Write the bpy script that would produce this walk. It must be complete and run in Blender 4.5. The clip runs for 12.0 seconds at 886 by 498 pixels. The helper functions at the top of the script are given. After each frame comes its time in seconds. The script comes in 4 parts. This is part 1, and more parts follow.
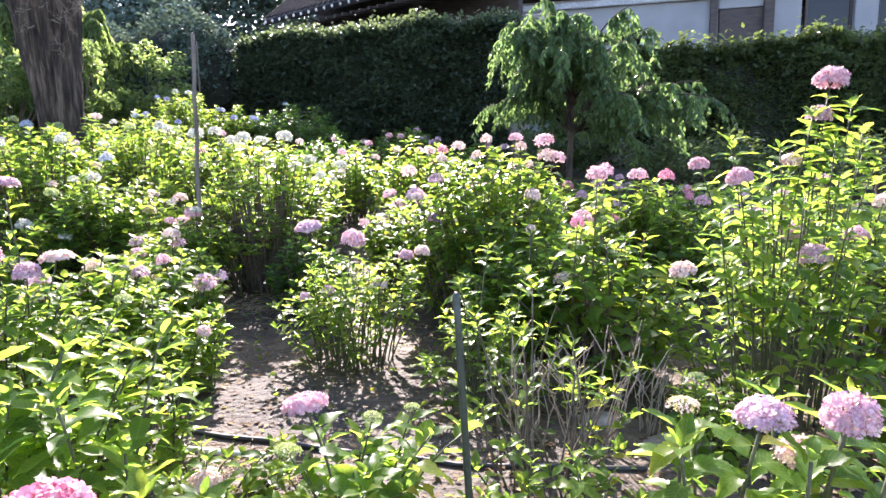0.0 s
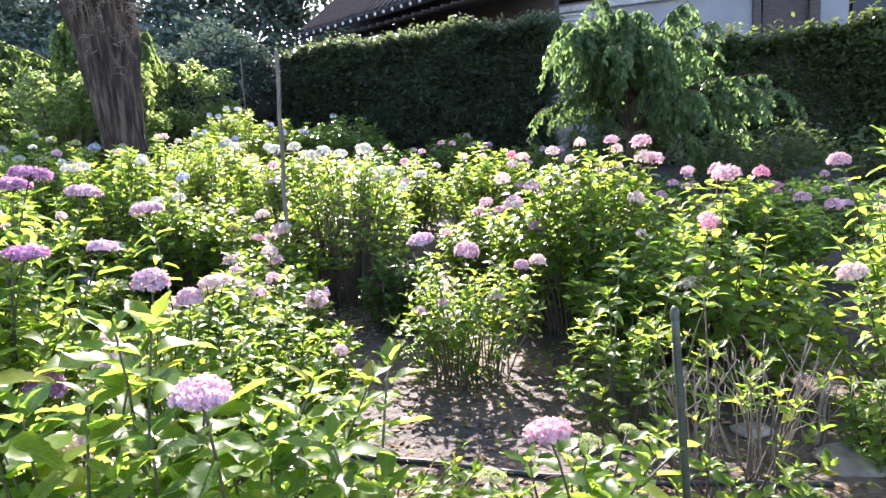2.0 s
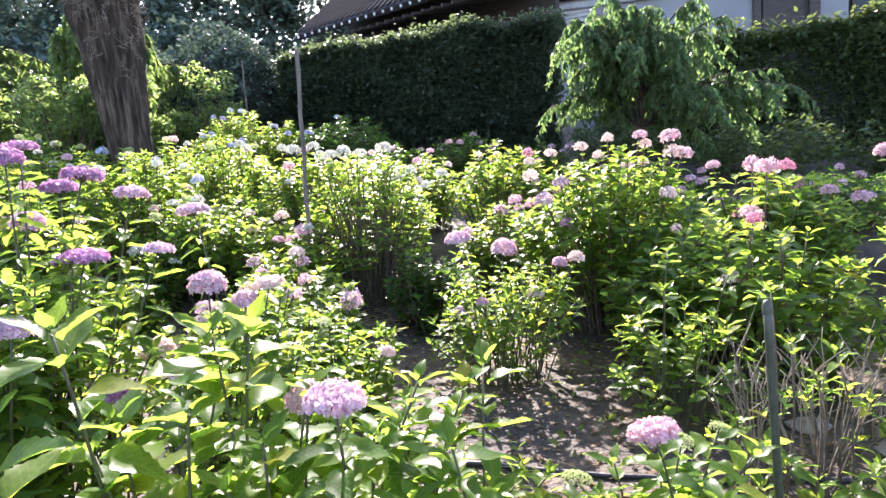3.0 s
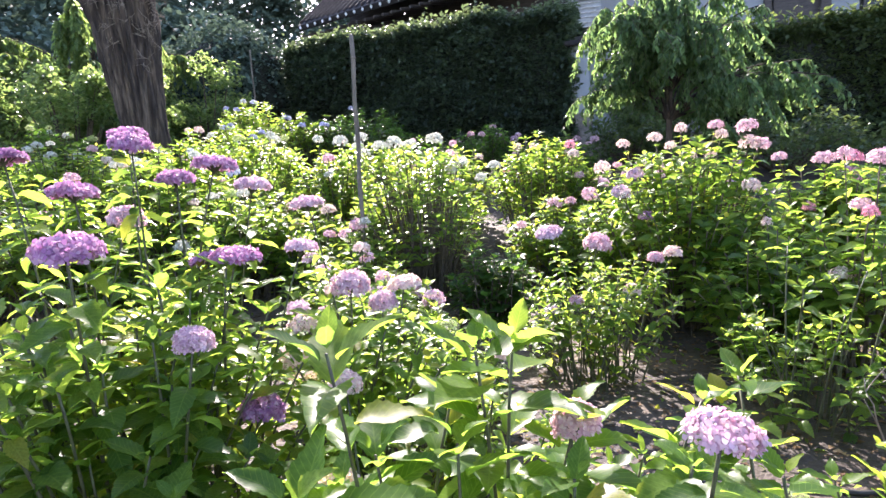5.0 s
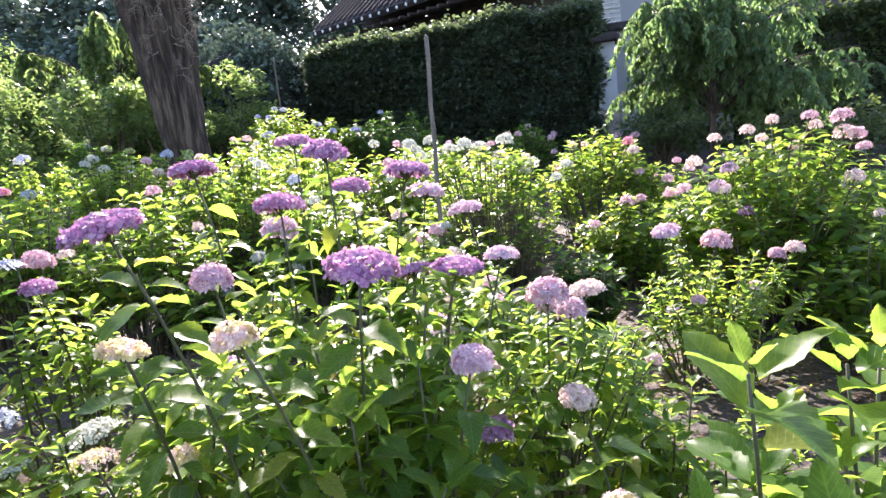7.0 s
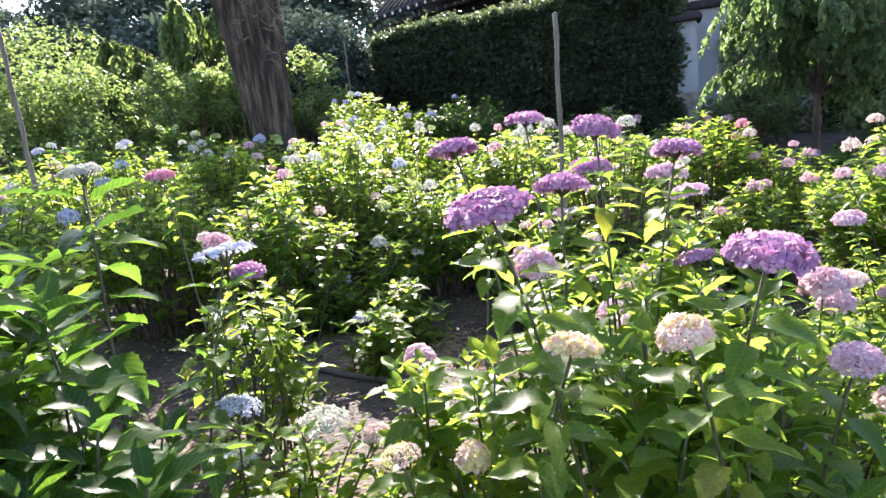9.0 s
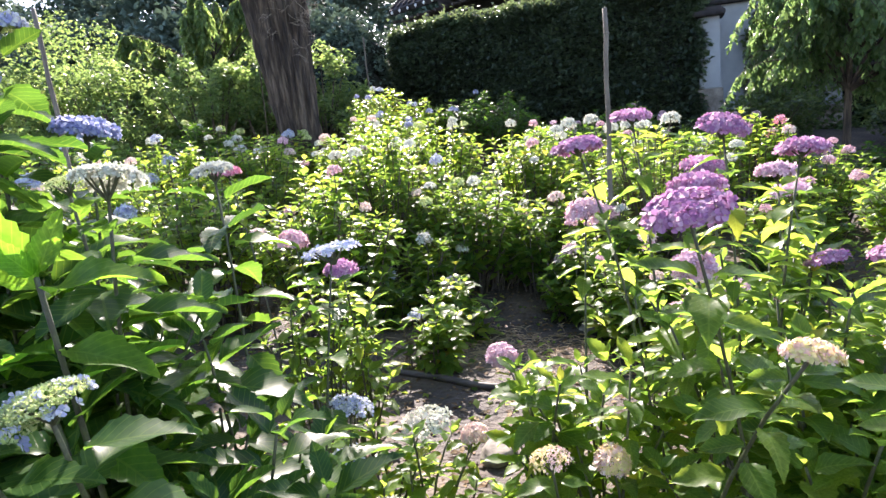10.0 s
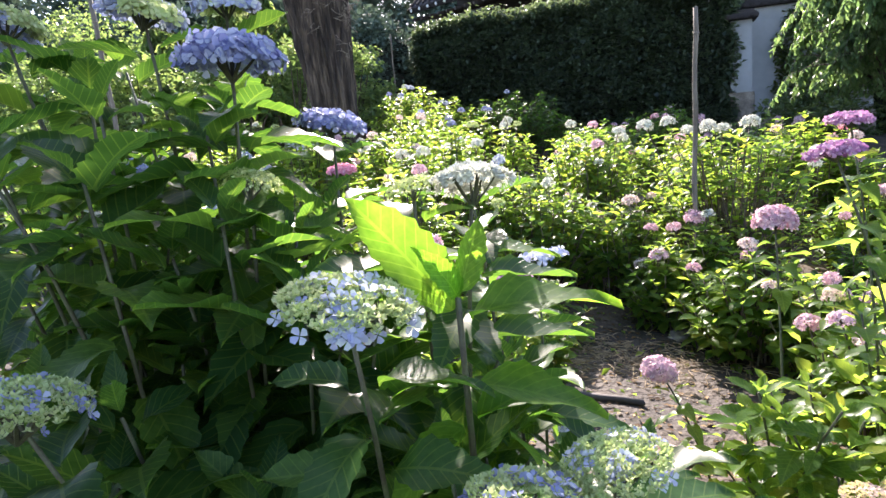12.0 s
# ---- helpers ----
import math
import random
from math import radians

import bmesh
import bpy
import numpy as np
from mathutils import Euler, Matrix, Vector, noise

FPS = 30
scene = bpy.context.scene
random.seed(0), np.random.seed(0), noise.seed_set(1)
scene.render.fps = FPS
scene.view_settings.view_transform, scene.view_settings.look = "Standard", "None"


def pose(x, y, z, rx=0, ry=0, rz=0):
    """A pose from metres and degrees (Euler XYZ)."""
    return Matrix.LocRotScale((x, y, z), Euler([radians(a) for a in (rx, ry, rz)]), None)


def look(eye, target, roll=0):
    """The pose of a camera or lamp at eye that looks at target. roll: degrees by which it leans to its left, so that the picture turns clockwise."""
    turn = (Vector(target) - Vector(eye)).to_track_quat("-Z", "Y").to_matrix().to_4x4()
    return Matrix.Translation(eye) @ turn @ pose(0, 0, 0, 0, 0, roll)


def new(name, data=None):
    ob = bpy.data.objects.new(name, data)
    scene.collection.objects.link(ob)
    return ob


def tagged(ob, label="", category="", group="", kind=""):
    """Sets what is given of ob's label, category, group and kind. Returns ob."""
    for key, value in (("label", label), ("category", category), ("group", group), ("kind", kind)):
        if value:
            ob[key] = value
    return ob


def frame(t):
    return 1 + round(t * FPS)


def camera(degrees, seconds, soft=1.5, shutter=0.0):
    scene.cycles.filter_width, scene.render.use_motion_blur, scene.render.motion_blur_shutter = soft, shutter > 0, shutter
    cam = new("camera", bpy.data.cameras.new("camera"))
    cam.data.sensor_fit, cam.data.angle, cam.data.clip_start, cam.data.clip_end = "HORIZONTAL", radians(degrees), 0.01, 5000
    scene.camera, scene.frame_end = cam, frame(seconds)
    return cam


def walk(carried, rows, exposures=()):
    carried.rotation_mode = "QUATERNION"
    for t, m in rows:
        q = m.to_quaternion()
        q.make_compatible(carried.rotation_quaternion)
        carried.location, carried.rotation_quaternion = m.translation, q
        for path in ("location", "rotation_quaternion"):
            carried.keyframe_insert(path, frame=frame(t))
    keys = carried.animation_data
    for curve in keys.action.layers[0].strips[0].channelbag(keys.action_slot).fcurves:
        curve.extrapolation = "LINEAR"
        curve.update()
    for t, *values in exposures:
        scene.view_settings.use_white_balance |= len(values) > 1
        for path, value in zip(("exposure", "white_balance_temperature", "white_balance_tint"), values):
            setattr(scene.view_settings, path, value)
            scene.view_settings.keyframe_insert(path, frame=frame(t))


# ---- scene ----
cam = camera(73.4, 12.0, soft=1.5)
METRES, EYE, TILT, LEAN, TURN = 4.5, 1.5, 0.0, 0.0, 0.0
ROWS = [
    (0.0, 0.0, 0.0, 0.0, -0.02, -6.68, 0.19),
    (0.5, -0.039, 0.0091, 0.0021, 0.55, -6.39, 0.4),
    (1.0, -0.0763, 0.0135, 0.003, 1.45, -6.18, 0.84),
    (1.5, -0.1159, 0.0175, 0.0046, 1.96, -6.08, 1.43),
    (2.0, -0.1519, 0.0193, 0.0099, 2.02, -6.15, 2.49),
    (2.5, -0.1865, 0.0234, 0.0105, 1.79, -6.15, 3.04),
    (3.0, -0.2221, 0.032, 0.009, 1.39, -6.16, 3.33),
    (5.0, -0.3838, 0.0806, 0.0156, 0.13, -6.84, 3.37),
    (5.5, -0.4254, 0.0872, 0.0208, -0.18, -6.54, 3.23),
    (6.0, -0.4684, 0.0918, 0.0283, -0.42, -6.41, 3.73),
    (6.5, -0.5112, 0.0973, 0.0301, -0.39, -6.24, 4.54),
    (7.0, -0.5515, 0.1071, 0.0284, 0.2, -6.64, 5.21),
    (9.0, -0.7258, 0.1332, 0.039, 4.11, -7.59, 5.13),
    (9.5, -0.7692, 0.1342, 0.0417, 4.49, -7.77, 4.88),
    (10.0, -0.8123, 0.1335, 0.0485, 4.52, -7.99, 4.97),
    (10.5, -0.8515, 0.1326, 0.0519, 4.59, -7.98, 4.89),
    (11.0, -0.8922, 0.1364, 0.0541, 4.63, -7.83, 4.45),
    (11.5, -0.9375, 0.146, 0.0567, 4.22, -7.8, 4.15),
    (12.0, -0.9795, 0.1566, 0.063, 4.32, -8.05, 4.04),
]
walk(cam, [(t, pose(0, 0, EYE, TILT, LEAN, TURN) @ pose(METRES * x, METRES * y, METRES * z, 90 + pitch, roll, yaw)) for t, x, y, z, yaw, pitch, roll in ROWS],
     exposures=[(0.0, 2.28, 6450, 26), (6.0, 2.18, 6450, 26), (12.0, 2.0, 6650, 22)])

# ---- light ----
SUN_EL, SUN_AZ = radians(35), radians(-9)
world = bpy.data.worlds.new("world")
scene.world = world
world.use_nodes = True
wn = world.node_tree
sky = wn.nodes.new("ShaderNodeTexSky")
sky.sky_type, sky.sun_disc, sky.sun_elevation, sky.sun_rotation = "NISHITA", False, SUN_EL, SUN_AZ
wn.nodes["Background"].inputs["Strength"].default_value = 0.15
wn.links.new(sky.outputs["Color"], wn.nodes["Background"].inputs["Color"])
sun = new("sun", bpy.data.lights.new("sun", "SUN"))
sun.data.energy, sun.data.angle, sun.data.color = 5.0, radians(0.53), (1.0, 0.94, 0.84)
sun_way = Vector((math.sin(SUN_AZ) * math.cos(SUN_EL), math.cos(SUN_AZ) * math.cos(SUN_EL), math.sin(SUN_EL)))
sun.matrix_world = look(sun_way * 60, (0, 0, 0))


# ---- materials ----
def nodes_of(name):
    m = bpy.data.materials.new(name)
    m.use_nodes = True
    nt = m.node_tree
    return m, nt, nt.nodes["Principled BSDF"]


def node(nt, kind, **values):
    n = nt.nodes.new(kind)
    for key, value in values.items():
        n.inputs[key.replace("_", " ")].default_value = value
    return n


def ramp(nt, source, stops):
    r = nt.nodes.new("ShaderNodeValToRGB")
    while len(r.color_ramp.elements) < len(stops):
        r.color_ramp.elements.new(0.5)
    for e, (at, c) in zip(r.color_ramp.elements, stops):
        e.position, e.color = at, (*c, 1)
    nt.links.new(source, r.inputs[0])
    return r


def chance(nt):
    """A random number that differs from object to object and from loose piece to loose piece."""
    a, b = nt.nodes.new("ShaderNodeObjectInfo"), nt.nodes.new("ShaderNodeNewGeometry")
    s, f = nt.nodes.new("ShaderNodeMath"), nt.nodes.new("ShaderNodeMath")
    s.operation, f.operation = "ADD", "FRACT"
    nt.links.new(a.outputs["Random"], s.inputs[0])
    nt.links.new(b.outputs["Random Per Island"], s.inputs[1])
    nt.links.new(s.outputs[0], f.inputs[0])
    return f.outputs[0]


def mixed(nt, a, b, factor, mode="MIX"):
    m = nt.nodes.new("ShaderNodeMix")
    m.data_type, m.blend_type = "RGBA", mode
    for socket, v in ((m.inputs[0], factor), (m.inputs[6], a), (m.inputs[7], b)):
        if isinstance(v, (int, float)):
            socket.default_value = v
        elif isinstance(v, tuple):
            socket.default_value = (*v, 1)
        else:
            nt.links.new(v, socket)
    return m.outputs[2]


def bumped(nt, bsdf, height, strength, distance):
    b = node(nt, "ShaderNodeBump", Strength=strength, Distance=distance)
    nt.links.new(height, b.inputs["Height"])
    nt.links.new(b.outputs["Normal"], bsdf.inputs["Normal"])
    return b


def rough_material(name, colours, scale, rough=0.8, bump=0.4, depth=0.02, detail=8.0, stretch=(1, 1, 1), fine=6.0, vary=0.25):
    """A surface with a coarse and a fine noise in its colour and relief."""
    m, nt, bsdf = nodes_of(name)
    tc, mp = nt.nodes.new("ShaderNodeTexCoord"), node(nt, "ShaderNodeMapping", Scale=stretch)
    nt.links.new(tc.outputs["Object"], mp.inputs["Vector"])
    n1, n2 = node(nt, "ShaderNodeTexNoise", Scale=scale, Detail=detail), node(nt, "ShaderNodeTexNoise", Scale=scale * fine, Detail=4.0)
    for n in (n1, n2):
        nt.links.new(mp.outputs[0], n.inputs["Vector"])
    k = len(colours)
    r = ramp(nt, n1.outputs["Fac"], [(0.32 + 0.36 * i / max(1, k - 1), c) for i, c in enumerate(colours)])
    g = ramp(nt, n2.outputs["Fac"], [(0.3, (1 - vary,) * 3), (0.7, (1 + 0.8 * vary,) * 3)])
    nt.links.new(mixed(nt, r.outputs[0], g.outputs[0], 1.0, "MULTIPLY"), bsdf.inputs["Base Color"])
    bsdf.inputs["Roughness"].default_value = rough
    bumped(nt, bsdf, n2.outputs["Fac"], bump, depth)
    return m


def leaf_material(name, stops, glow, sheen=0.36, share=0.49, veins=True):
    """Leaf: a waxy face that lets light through, with ribs and a colour of its own."""
    m, nt, bsdf = nodes_of(name)
    rnd = chance(nt)
    base = ramp(nt, rnd, stops)
    tc = nt.nodes.new("ShaderNodeTexCoord")
    n = node(nt, "ShaderNodeTexNoise", Scale=14.0, Detail=3.0)
    nt.links.new(tc.outputs["Object"], n.inputs["Vector"])
    g = ramp(nt, n.outputs["Fac"], [(0.3, (0.75, 0.8, 0.7)), (0.7, (1.15, 1.1, 1.1))])
    col = mixed(nt, base.outputs[0], g.outputs[0], 1.0, "MULTIPLY")
    if veins:
        sep = nt.nodes.new("ShaderNodeSeparateXYZ")
        nt.links.new(tc.outputs["UV"], sep.inputs[0])

        def calc(op, a, b=None):
            q = nt.nodes.new("ShaderNodeMath")
            q.operation = op
            for i, v in enumerate((a, b)):
                if v is None:
                    continue
                if isinstance(v, (int, float)):
                    q.inputs[i].default_value = v
                else:
                    nt.links.new(v, q.inputs[i])
            return q.outputs[0]
        off = calc("ABSOLUTE", calc("SUBTRACT", sep.outputs[0], 0.5))
        rib = calc("LESS_THAN", off, 0.025)
        side = calc("FRACT", calc("MULTIPLY", calc("SUBTRACT", sep.outputs[1], calc("MULTIPLY", off, 0.55)), 9.0))
        side = calc("LESS_THAN", side, 0.13)
        lines = calc("MAXIMUM", rib, side)
        bumped(nt, bsdf, calc("MULTIPLY", lines, -1.0), 0.7, 0.004)
        col = mixed(nt, col, (0.22, 0.33, 0.08), calc("MULTIPLY", lines, 0.13))
    nt.links.new(col, bsdf.inputs["Base Color"])
    bsdf.inputs["Roughness"].default_value = sheen
    bsdf.inputs["Specular IOR Level"].default_value = 0.17
    tr = nt.nodes.new("ShaderNodeBsdfTranslucent")
    nt.links.new(mixed(nt, col, glow, 1.0, "MULTIPLY"), tr.inputs["Color"])
    mx = nt.nodes.new("ShaderNodeMixShader")
    mx.inputs[0].default_value = share
    nt.links.new(bsdf.outputs[0], mx.inputs[1])
    nt.links.new(tr.outputs[0], mx.inputs[2])
    nt.links.new(mx.outputs[0], nt.nodes["Material Output"].inputs["Surface"])
    return m


def petal_material(name, a, b, c):
    m, nt, bsdf = nodes_of(name)
    rnd = chance(nt)
    base = ramp(nt, rnd, [(0.0, a), (0.55, b), (1.0, c)])
    tc = nt.nodes.new("ShaderNodeTexCoord")
    n = node(nt, "ShaderNodeTexNoise", Scale=2.2, Detail=3.0)
    nt.links.new(tc.outputs["Object"], n.inputs["Vector"])
    g = ramp(nt, n.outputs["Fac"], [(0.3, (0.8, 0.78, 0.8)), (0.7, (1.12, 1.14, 1.08))])
    col = mixed(nt, base.outputs[0], g.outputs[0], 1.0, "MULTIPLY")
    nt.links.new(col, bsdf.inputs["Base Color"])
    bsdf.inputs["Roughness"].default_value = 0.6
    tr = nt.nodes.new("ShaderNodeBsdfTranslucent")
    nt.links.new(col, tr.inputs["Color"])
    mx = nt.nodes.new("ShaderNodeMixShader")
    mx.inputs[0].default_value = 0.42
    nt.links.new(bsdf.outputs[0], mx.inputs[1])
    nt.links.new(tr.outputs[0], mx.inputs[2])
    nt.links.new(mx.outputs[0], nt.nodes["Material Output"].inputs["Surface"])
    return m


GLOW = (6.3, 4.7, 2.7)
LEAF = leaf_material("hydrangea_leaf", [(0.0, (0.032, 0.078, 0.020)), (0.55, (0.056, 0.120, 0.025)), (0.96, (0.092, 0.155, 0.031)), (1.0, (0.13, 0.15, 0.031))], GLOW, share=0.54)
LEAF_YOUNG = leaf_material("young_hydrangea_leaf", [(0.0, (0.045, 0.115, 0.020)), (1.0, (0.070, 0.145, 0.024))], (5.6, 5.0, 2.0), share=0.62)
# darker copy of the hydrangea leaf, shade put into its colour
LEAF_SHADED = leaf_material("hydrangea_leaf_shaded", [(0.0, (0.015, 0.046, 0.015)), (0.8, (0.030, 0.075, 0.020)), (1.0, (0.050, 0.105, 0.024))], (6.4, 5.4, 2.2), share=0.42)
LEAF_FAR = leaf_material("shrub_leaf", [(0.0, (0.06, 0.105, 0.045)), (0.7, (0.09, 0.145, 0.06)), (1.0, (0.14, 0.19, 0.085))], (3.6, 3.2, 2.1), share=0.52, veins=False)
LEAF_HEDGE = leaf_material("hedge_leaf", [(0.0, (0.028, 0.046, 0.037)), (1.0, (0.056, 0.084, 0.060))], (4.0, 3.6, 2.0), sheen=0.30, share=0.42, veins=False)
LEAF_HEDGE_LIGHT = leaf_material("light_hedge_leaf", [(0.0, (0.036, 0.062, 0.034)), (1.0, (0.075, 0.11, 0.05))], (3.4, 3.0, 1.6), share=0.4, veins=False)
LEAF_WEEP = leaf_material("weeping_leaf", [(0.0, (0.05, 0.095, 0.05)), (1.0, (0.09, 0.145, 0.07))], (3.5, 3.3, 2.1), veins=False)
LEAF_TREE = leaf_material("tree_leaf", [(0.0, (0.025, 0.06, 0.02)), (1.0, (0.05, 0.10, 0.025))], (2.6, 2.4, 1.0), share=0.35, veins=False)
# far leaves, paled and blued so that the colour holds the haze
LEAF_HAZY = leaf_material("hazy_distant_leaf", [(0.0, (0.065, 0.105, 0.09)), (1.0, (0.105, 0.15, 0.125))], (2.4, 2.4, 1.9), sheen=0.8, share=0.12, veins=False)
DRY = leaf_material("dry_leaf", [(0.0, (0.06, 0.035, 0.018)), (0.6, (0.16, 0.10, 0.05)), (1.0, (0.36, 0.26, 0.15))], (1.4, 1.2, 0.8), sheen=0.75, share=0.2, veins=False)
PETALS = {
    "pink": petal_material("pink_petal", (0.58, 0.32, 0.40), (0.68, 0.43, 0.49), (0.76, 0.58, 0.58)),
    "hot": petal_material("deep_pink_petal", (0.66, 0.22, 0.33), (0.74, 0.32, 0.42), (0.80, 0.48, 0.52)),
    "pale": petal_material("pale_pink_petal", (0.68, 0.45, 0.46), (0.76, 0.60, 0.55), (0.80, 0.72, 0.58)),
    "mauve": petal_material("mauve_petal", (0.56, 0.34, 0.46), (0.66, 0.46, 0.54), (0.76, 0.61, 0.62)),
    "purple": petal_material("purple_petal", (0.33, 0.13, 0.30), (0.42, 0.21, 0.37), (0.53, 0.35, 0.46)),
    "magenta": petal_material("magenta_petal", (0.41, 0.16, 0.34), (0.49, 0.25, 0.41), (0.60, 0.40, 0.51)),
    "blue": petal_material("blue_petal", (0.17, 0.19, 0.40), (0.28, 0.31, 0.50), (0.46, 0.50, 0.60)),
    "lilac": petal_material("pale_blue_petal", (0.32, 0.35, 0.57), (0.46, 0.50, 0.62), (0.60, 0.64, 0.58)),
    "white": petal_material("white_petal", (0.46, 0.48, 0.39), (0.57, 0.58, 0.50), (0.66, 0.67, 0.60)),
    "green": petal_material("green_bud", (0.34, 0.44, 0.14), (0.46, 0.54, 0.22), (0.58, 0.62, 0.32)),
    "cream": petal_material("cream_petal", (0.66, 0.60, 0.24), (0.72, 0.62, 0.32), (0.74, 0.48, 0.42)),
}
STEM_GREEN = rough_material("green_stem", [(0.045, 0.040, 0.022), (0.070, 0.085, 0.032)], 30, 0.6, 0.3, 0.002)
STEM_WOOD = rough_material("woody_stem", [(0.05, 0.038, 0.024), (0.13, 0.10, 0.07)], 25, 0.85, 0.5, 0.003)
SOIL = rough_material("soil", [(0.018, 0.013, 0.009), (0.040, 0.028, 0.018), (0.105, 0.074, 0.046)], 1.3, 0.80, 0.9, 0.03, 12.0, fine=18.0)
BARK = rough_material("bark", [(0.016, 0.011, 0.008), (0.060, 0.043, 0.030), (0.15, 0.112, 0.078)], 11.0, 0.95, 1.0, 0.05, 10.0, (1, 1, 0.14), fine=3.5, vary=0.4)
TWIG = rough_material("dead_twig", [(0.16, 0.125, 0.09), (0.28, 0.23, 0.175)], 20, 0.9, 0.3, 0.002)
STRAW = rough_material("dry_straw", [(0.16, 0.11, 0.06), (0.38, 0.29, 0.17)], 20, 0.9, 0.2, 0.002)
BAMBOO = rough_material("weathered_stake", [(0.075, 0.06, 0.045), (0.17, 0.145, 0.11)], 6.0, 0.75, 0.4, 0.003, stretch=(3, 3, 0.4))
GREEN_STAKE = rough_material("green_plastic_stake", [(0.032, 0.040, 0.028), (0.055, 0.065, 0.045)], 8.0, 0.45, 0.2, 0.002)
PLASTER = rough_material("white_plaster", [(0.21, 0.225, 0.235), (0.29, 0.305, 0.315)], 0.5, 0.9, 0.03, 0.002, 3.0, vary=0.04)
GARDEN_PLASTER = rough_material("weathered_plaster", [(0.20, 0.22, 0.23), (0.29, 0.31, 0.32)], 0.8, 0.9, 0.05, 0.003, 5.0, vary=0.06)
DARK_WOOD = rough_material("dark_timber", [(0.035, 0.028, 0.024), (0.075, 0.06, 0.05)], 3.0, 0.7, 0.3, 0.004, stretch=(1, 1, 6))
TILE = rough_material("grey_roof_tile", [(0.020, 0.018, 0.019), (0.040, 0.035, 0.036)], 4.0, 0.95, 0.3, 0.004)
TILE_END = rough_material("pale_tile_end", [(0.50, 0.50, 0.48), (0.70, 0.70, 0.68)], 12.0, 0.6, 0.2, 0.003)
STONE = rough_material("grey_stone", [(0.09, 0.078, 0.062), (0.18, 0.158, 0.128), (0.27, 0.24, 0.20)], 4.0, 0.85, 0.6, 0.012)
PIPE = rough_material("pale_pipe", [(0.40, 0.40, 0.38), (0.58, 0.58, 0.55)], 6.0, 0.4, 0.15, 0.002)
BLACK = rough_material("black_plastic", [(0.012, 0.012, 0.013), (0.03, 0.03, 0.032)], 5.0, 0.55, 0.5, 0.01)
PANE, _pn, _pb = nodes_of("window_glass")
_pb.inputs["Base Color"].default_value, _pb.inputs["Roughness"].default_value, _pb.inputs["Specular IOR Level"].default_value = (0.015, 0.018, 0.02, 1), 0.12, 0.25
PANEL = rough_material("grey_panel", [(0.30, 0.32, 0.33), (0.42, 0.44, 0.45)], 2.0, 0.5, 0.15, 0.003)
# near-black fill, coloured as the shade inside hedges and dense shrubs
DARK_CORE = rough_material("shaded_core", [(0.008, 0.012, 0.007), (0.02, 0.026, 0.014)], 6.0, 0.95, 0.8, 0.05)


# ---- mesh tools ----
def np_mesh(name, V, F, mat, UV=None, smooth=True):
    V, F = np.asarray(V, dtype=np.float32), np.asarray(F, dtype=np.int32)
    me = bpy.data.meshes.new(name)
    n, k = F.shape
    me.vertices.add(len(V))
    me.vertices.foreach_set("co", V.ravel())
    me.loops.add(n * k)
    me.loops.foreach_set("vertex_index", F.ravel())
    me.polygons.add(n)
    me.polygons.foreach_set("loop_start", np.arange(n, dtype=np.int32) * k)
    if UV is not None:
        layer = me.uv_layers.new(name="uv")
        layer.data.foreach_set("uv", np.asarray(UV, dtype=np.float32)[F.ravel()].ravel())
    me.polygons.foreach_set("use_smooth", np.full(n, smooth))
    me.materials.append(mat)
    me.update()
    me.validate()
    return me


def many(template, mats):
    """One set of vertices and faces: the template at each of the 4 x 4 matrices."""
    V, F, UV = template
    M = np.asarray(mats, dtype=np.float32)
    W = np.einsum("nij,kj->nki", M[:, :3, :3], V) + M[:, None, :3, 3]
    G = F[None] + (np.arange(len(M)) * len(V))[:, None, None]
    return W.reshape(-1, 3), G.reshape(-1, F.shape[1]), np.tile(UV, (len(M), 1))


def part(name, me, parent, label="", kind="", at=None):
    ob = new(name, me)
    ob.parent = parent
    if at is not None:
        ob.matrix_basis = at
    return tagged(ob, label, kind=kind)


def thing(name, x, y, z, label, category, group="", kind=""):
    ob = new(name)
    ob.location = (x, y, z)
    return tagged(ob, label, category, group, kind)


def placed(d, up, p, size, wide=1.0):
    """A matrix whose y axis runs along d and whose z axis leans towards up."""
    d = d.normalized()
    s = d.cross(up)
    if s.length < 1e-4:
        s = d.cross(Vector((1, 0, 0.3)))
    s.normalize()
    n = s.cross(d)
    return [[s.x * size * wide, d.x * size, n.x * size, p.x], [s.y * size * wide, d.y * size, n.y * size, p.y],
            [s.z * size * wide, d.z * size, n.z * size, p.z], [0, 0, 0, 1]]


def leaf_template(rows, droop, fold, width, teeth=0.0, curl=0.0):
    V, UV = [], []
    for i in range(rows + 1):
        t = i / rows
        w = width * (max(0.0, math.sin(math.pi * t ** 0.76)) ** 0.82) * (1.05 - 0.12 * t) + 0.006
        if teeth and 0 < i < rows:
            w *= 1 + teeth * (1 if i % 2 else -1)
        z = -droop * t * t + 0.10 * t
        for u in (-1, 0, 1):
            V.append((u * w, t, z + abs(u) * (fold * w + curl * math.sin(t * 9.0 + u) * 0.03)))
            UV.append((0.5 + 0.5 * u * w / (width + 0.008), t))
    F = [(i * 3 + c, i * 3 + c + 1, i * 3 + c + 4, i * 3 + c + 3) for i in range(rows) for c in (0, 1)]
    return np.array(V, dtype=np.float32), np.array(F, dtype=np.int32), np.array(UV, dtype=np.float32)


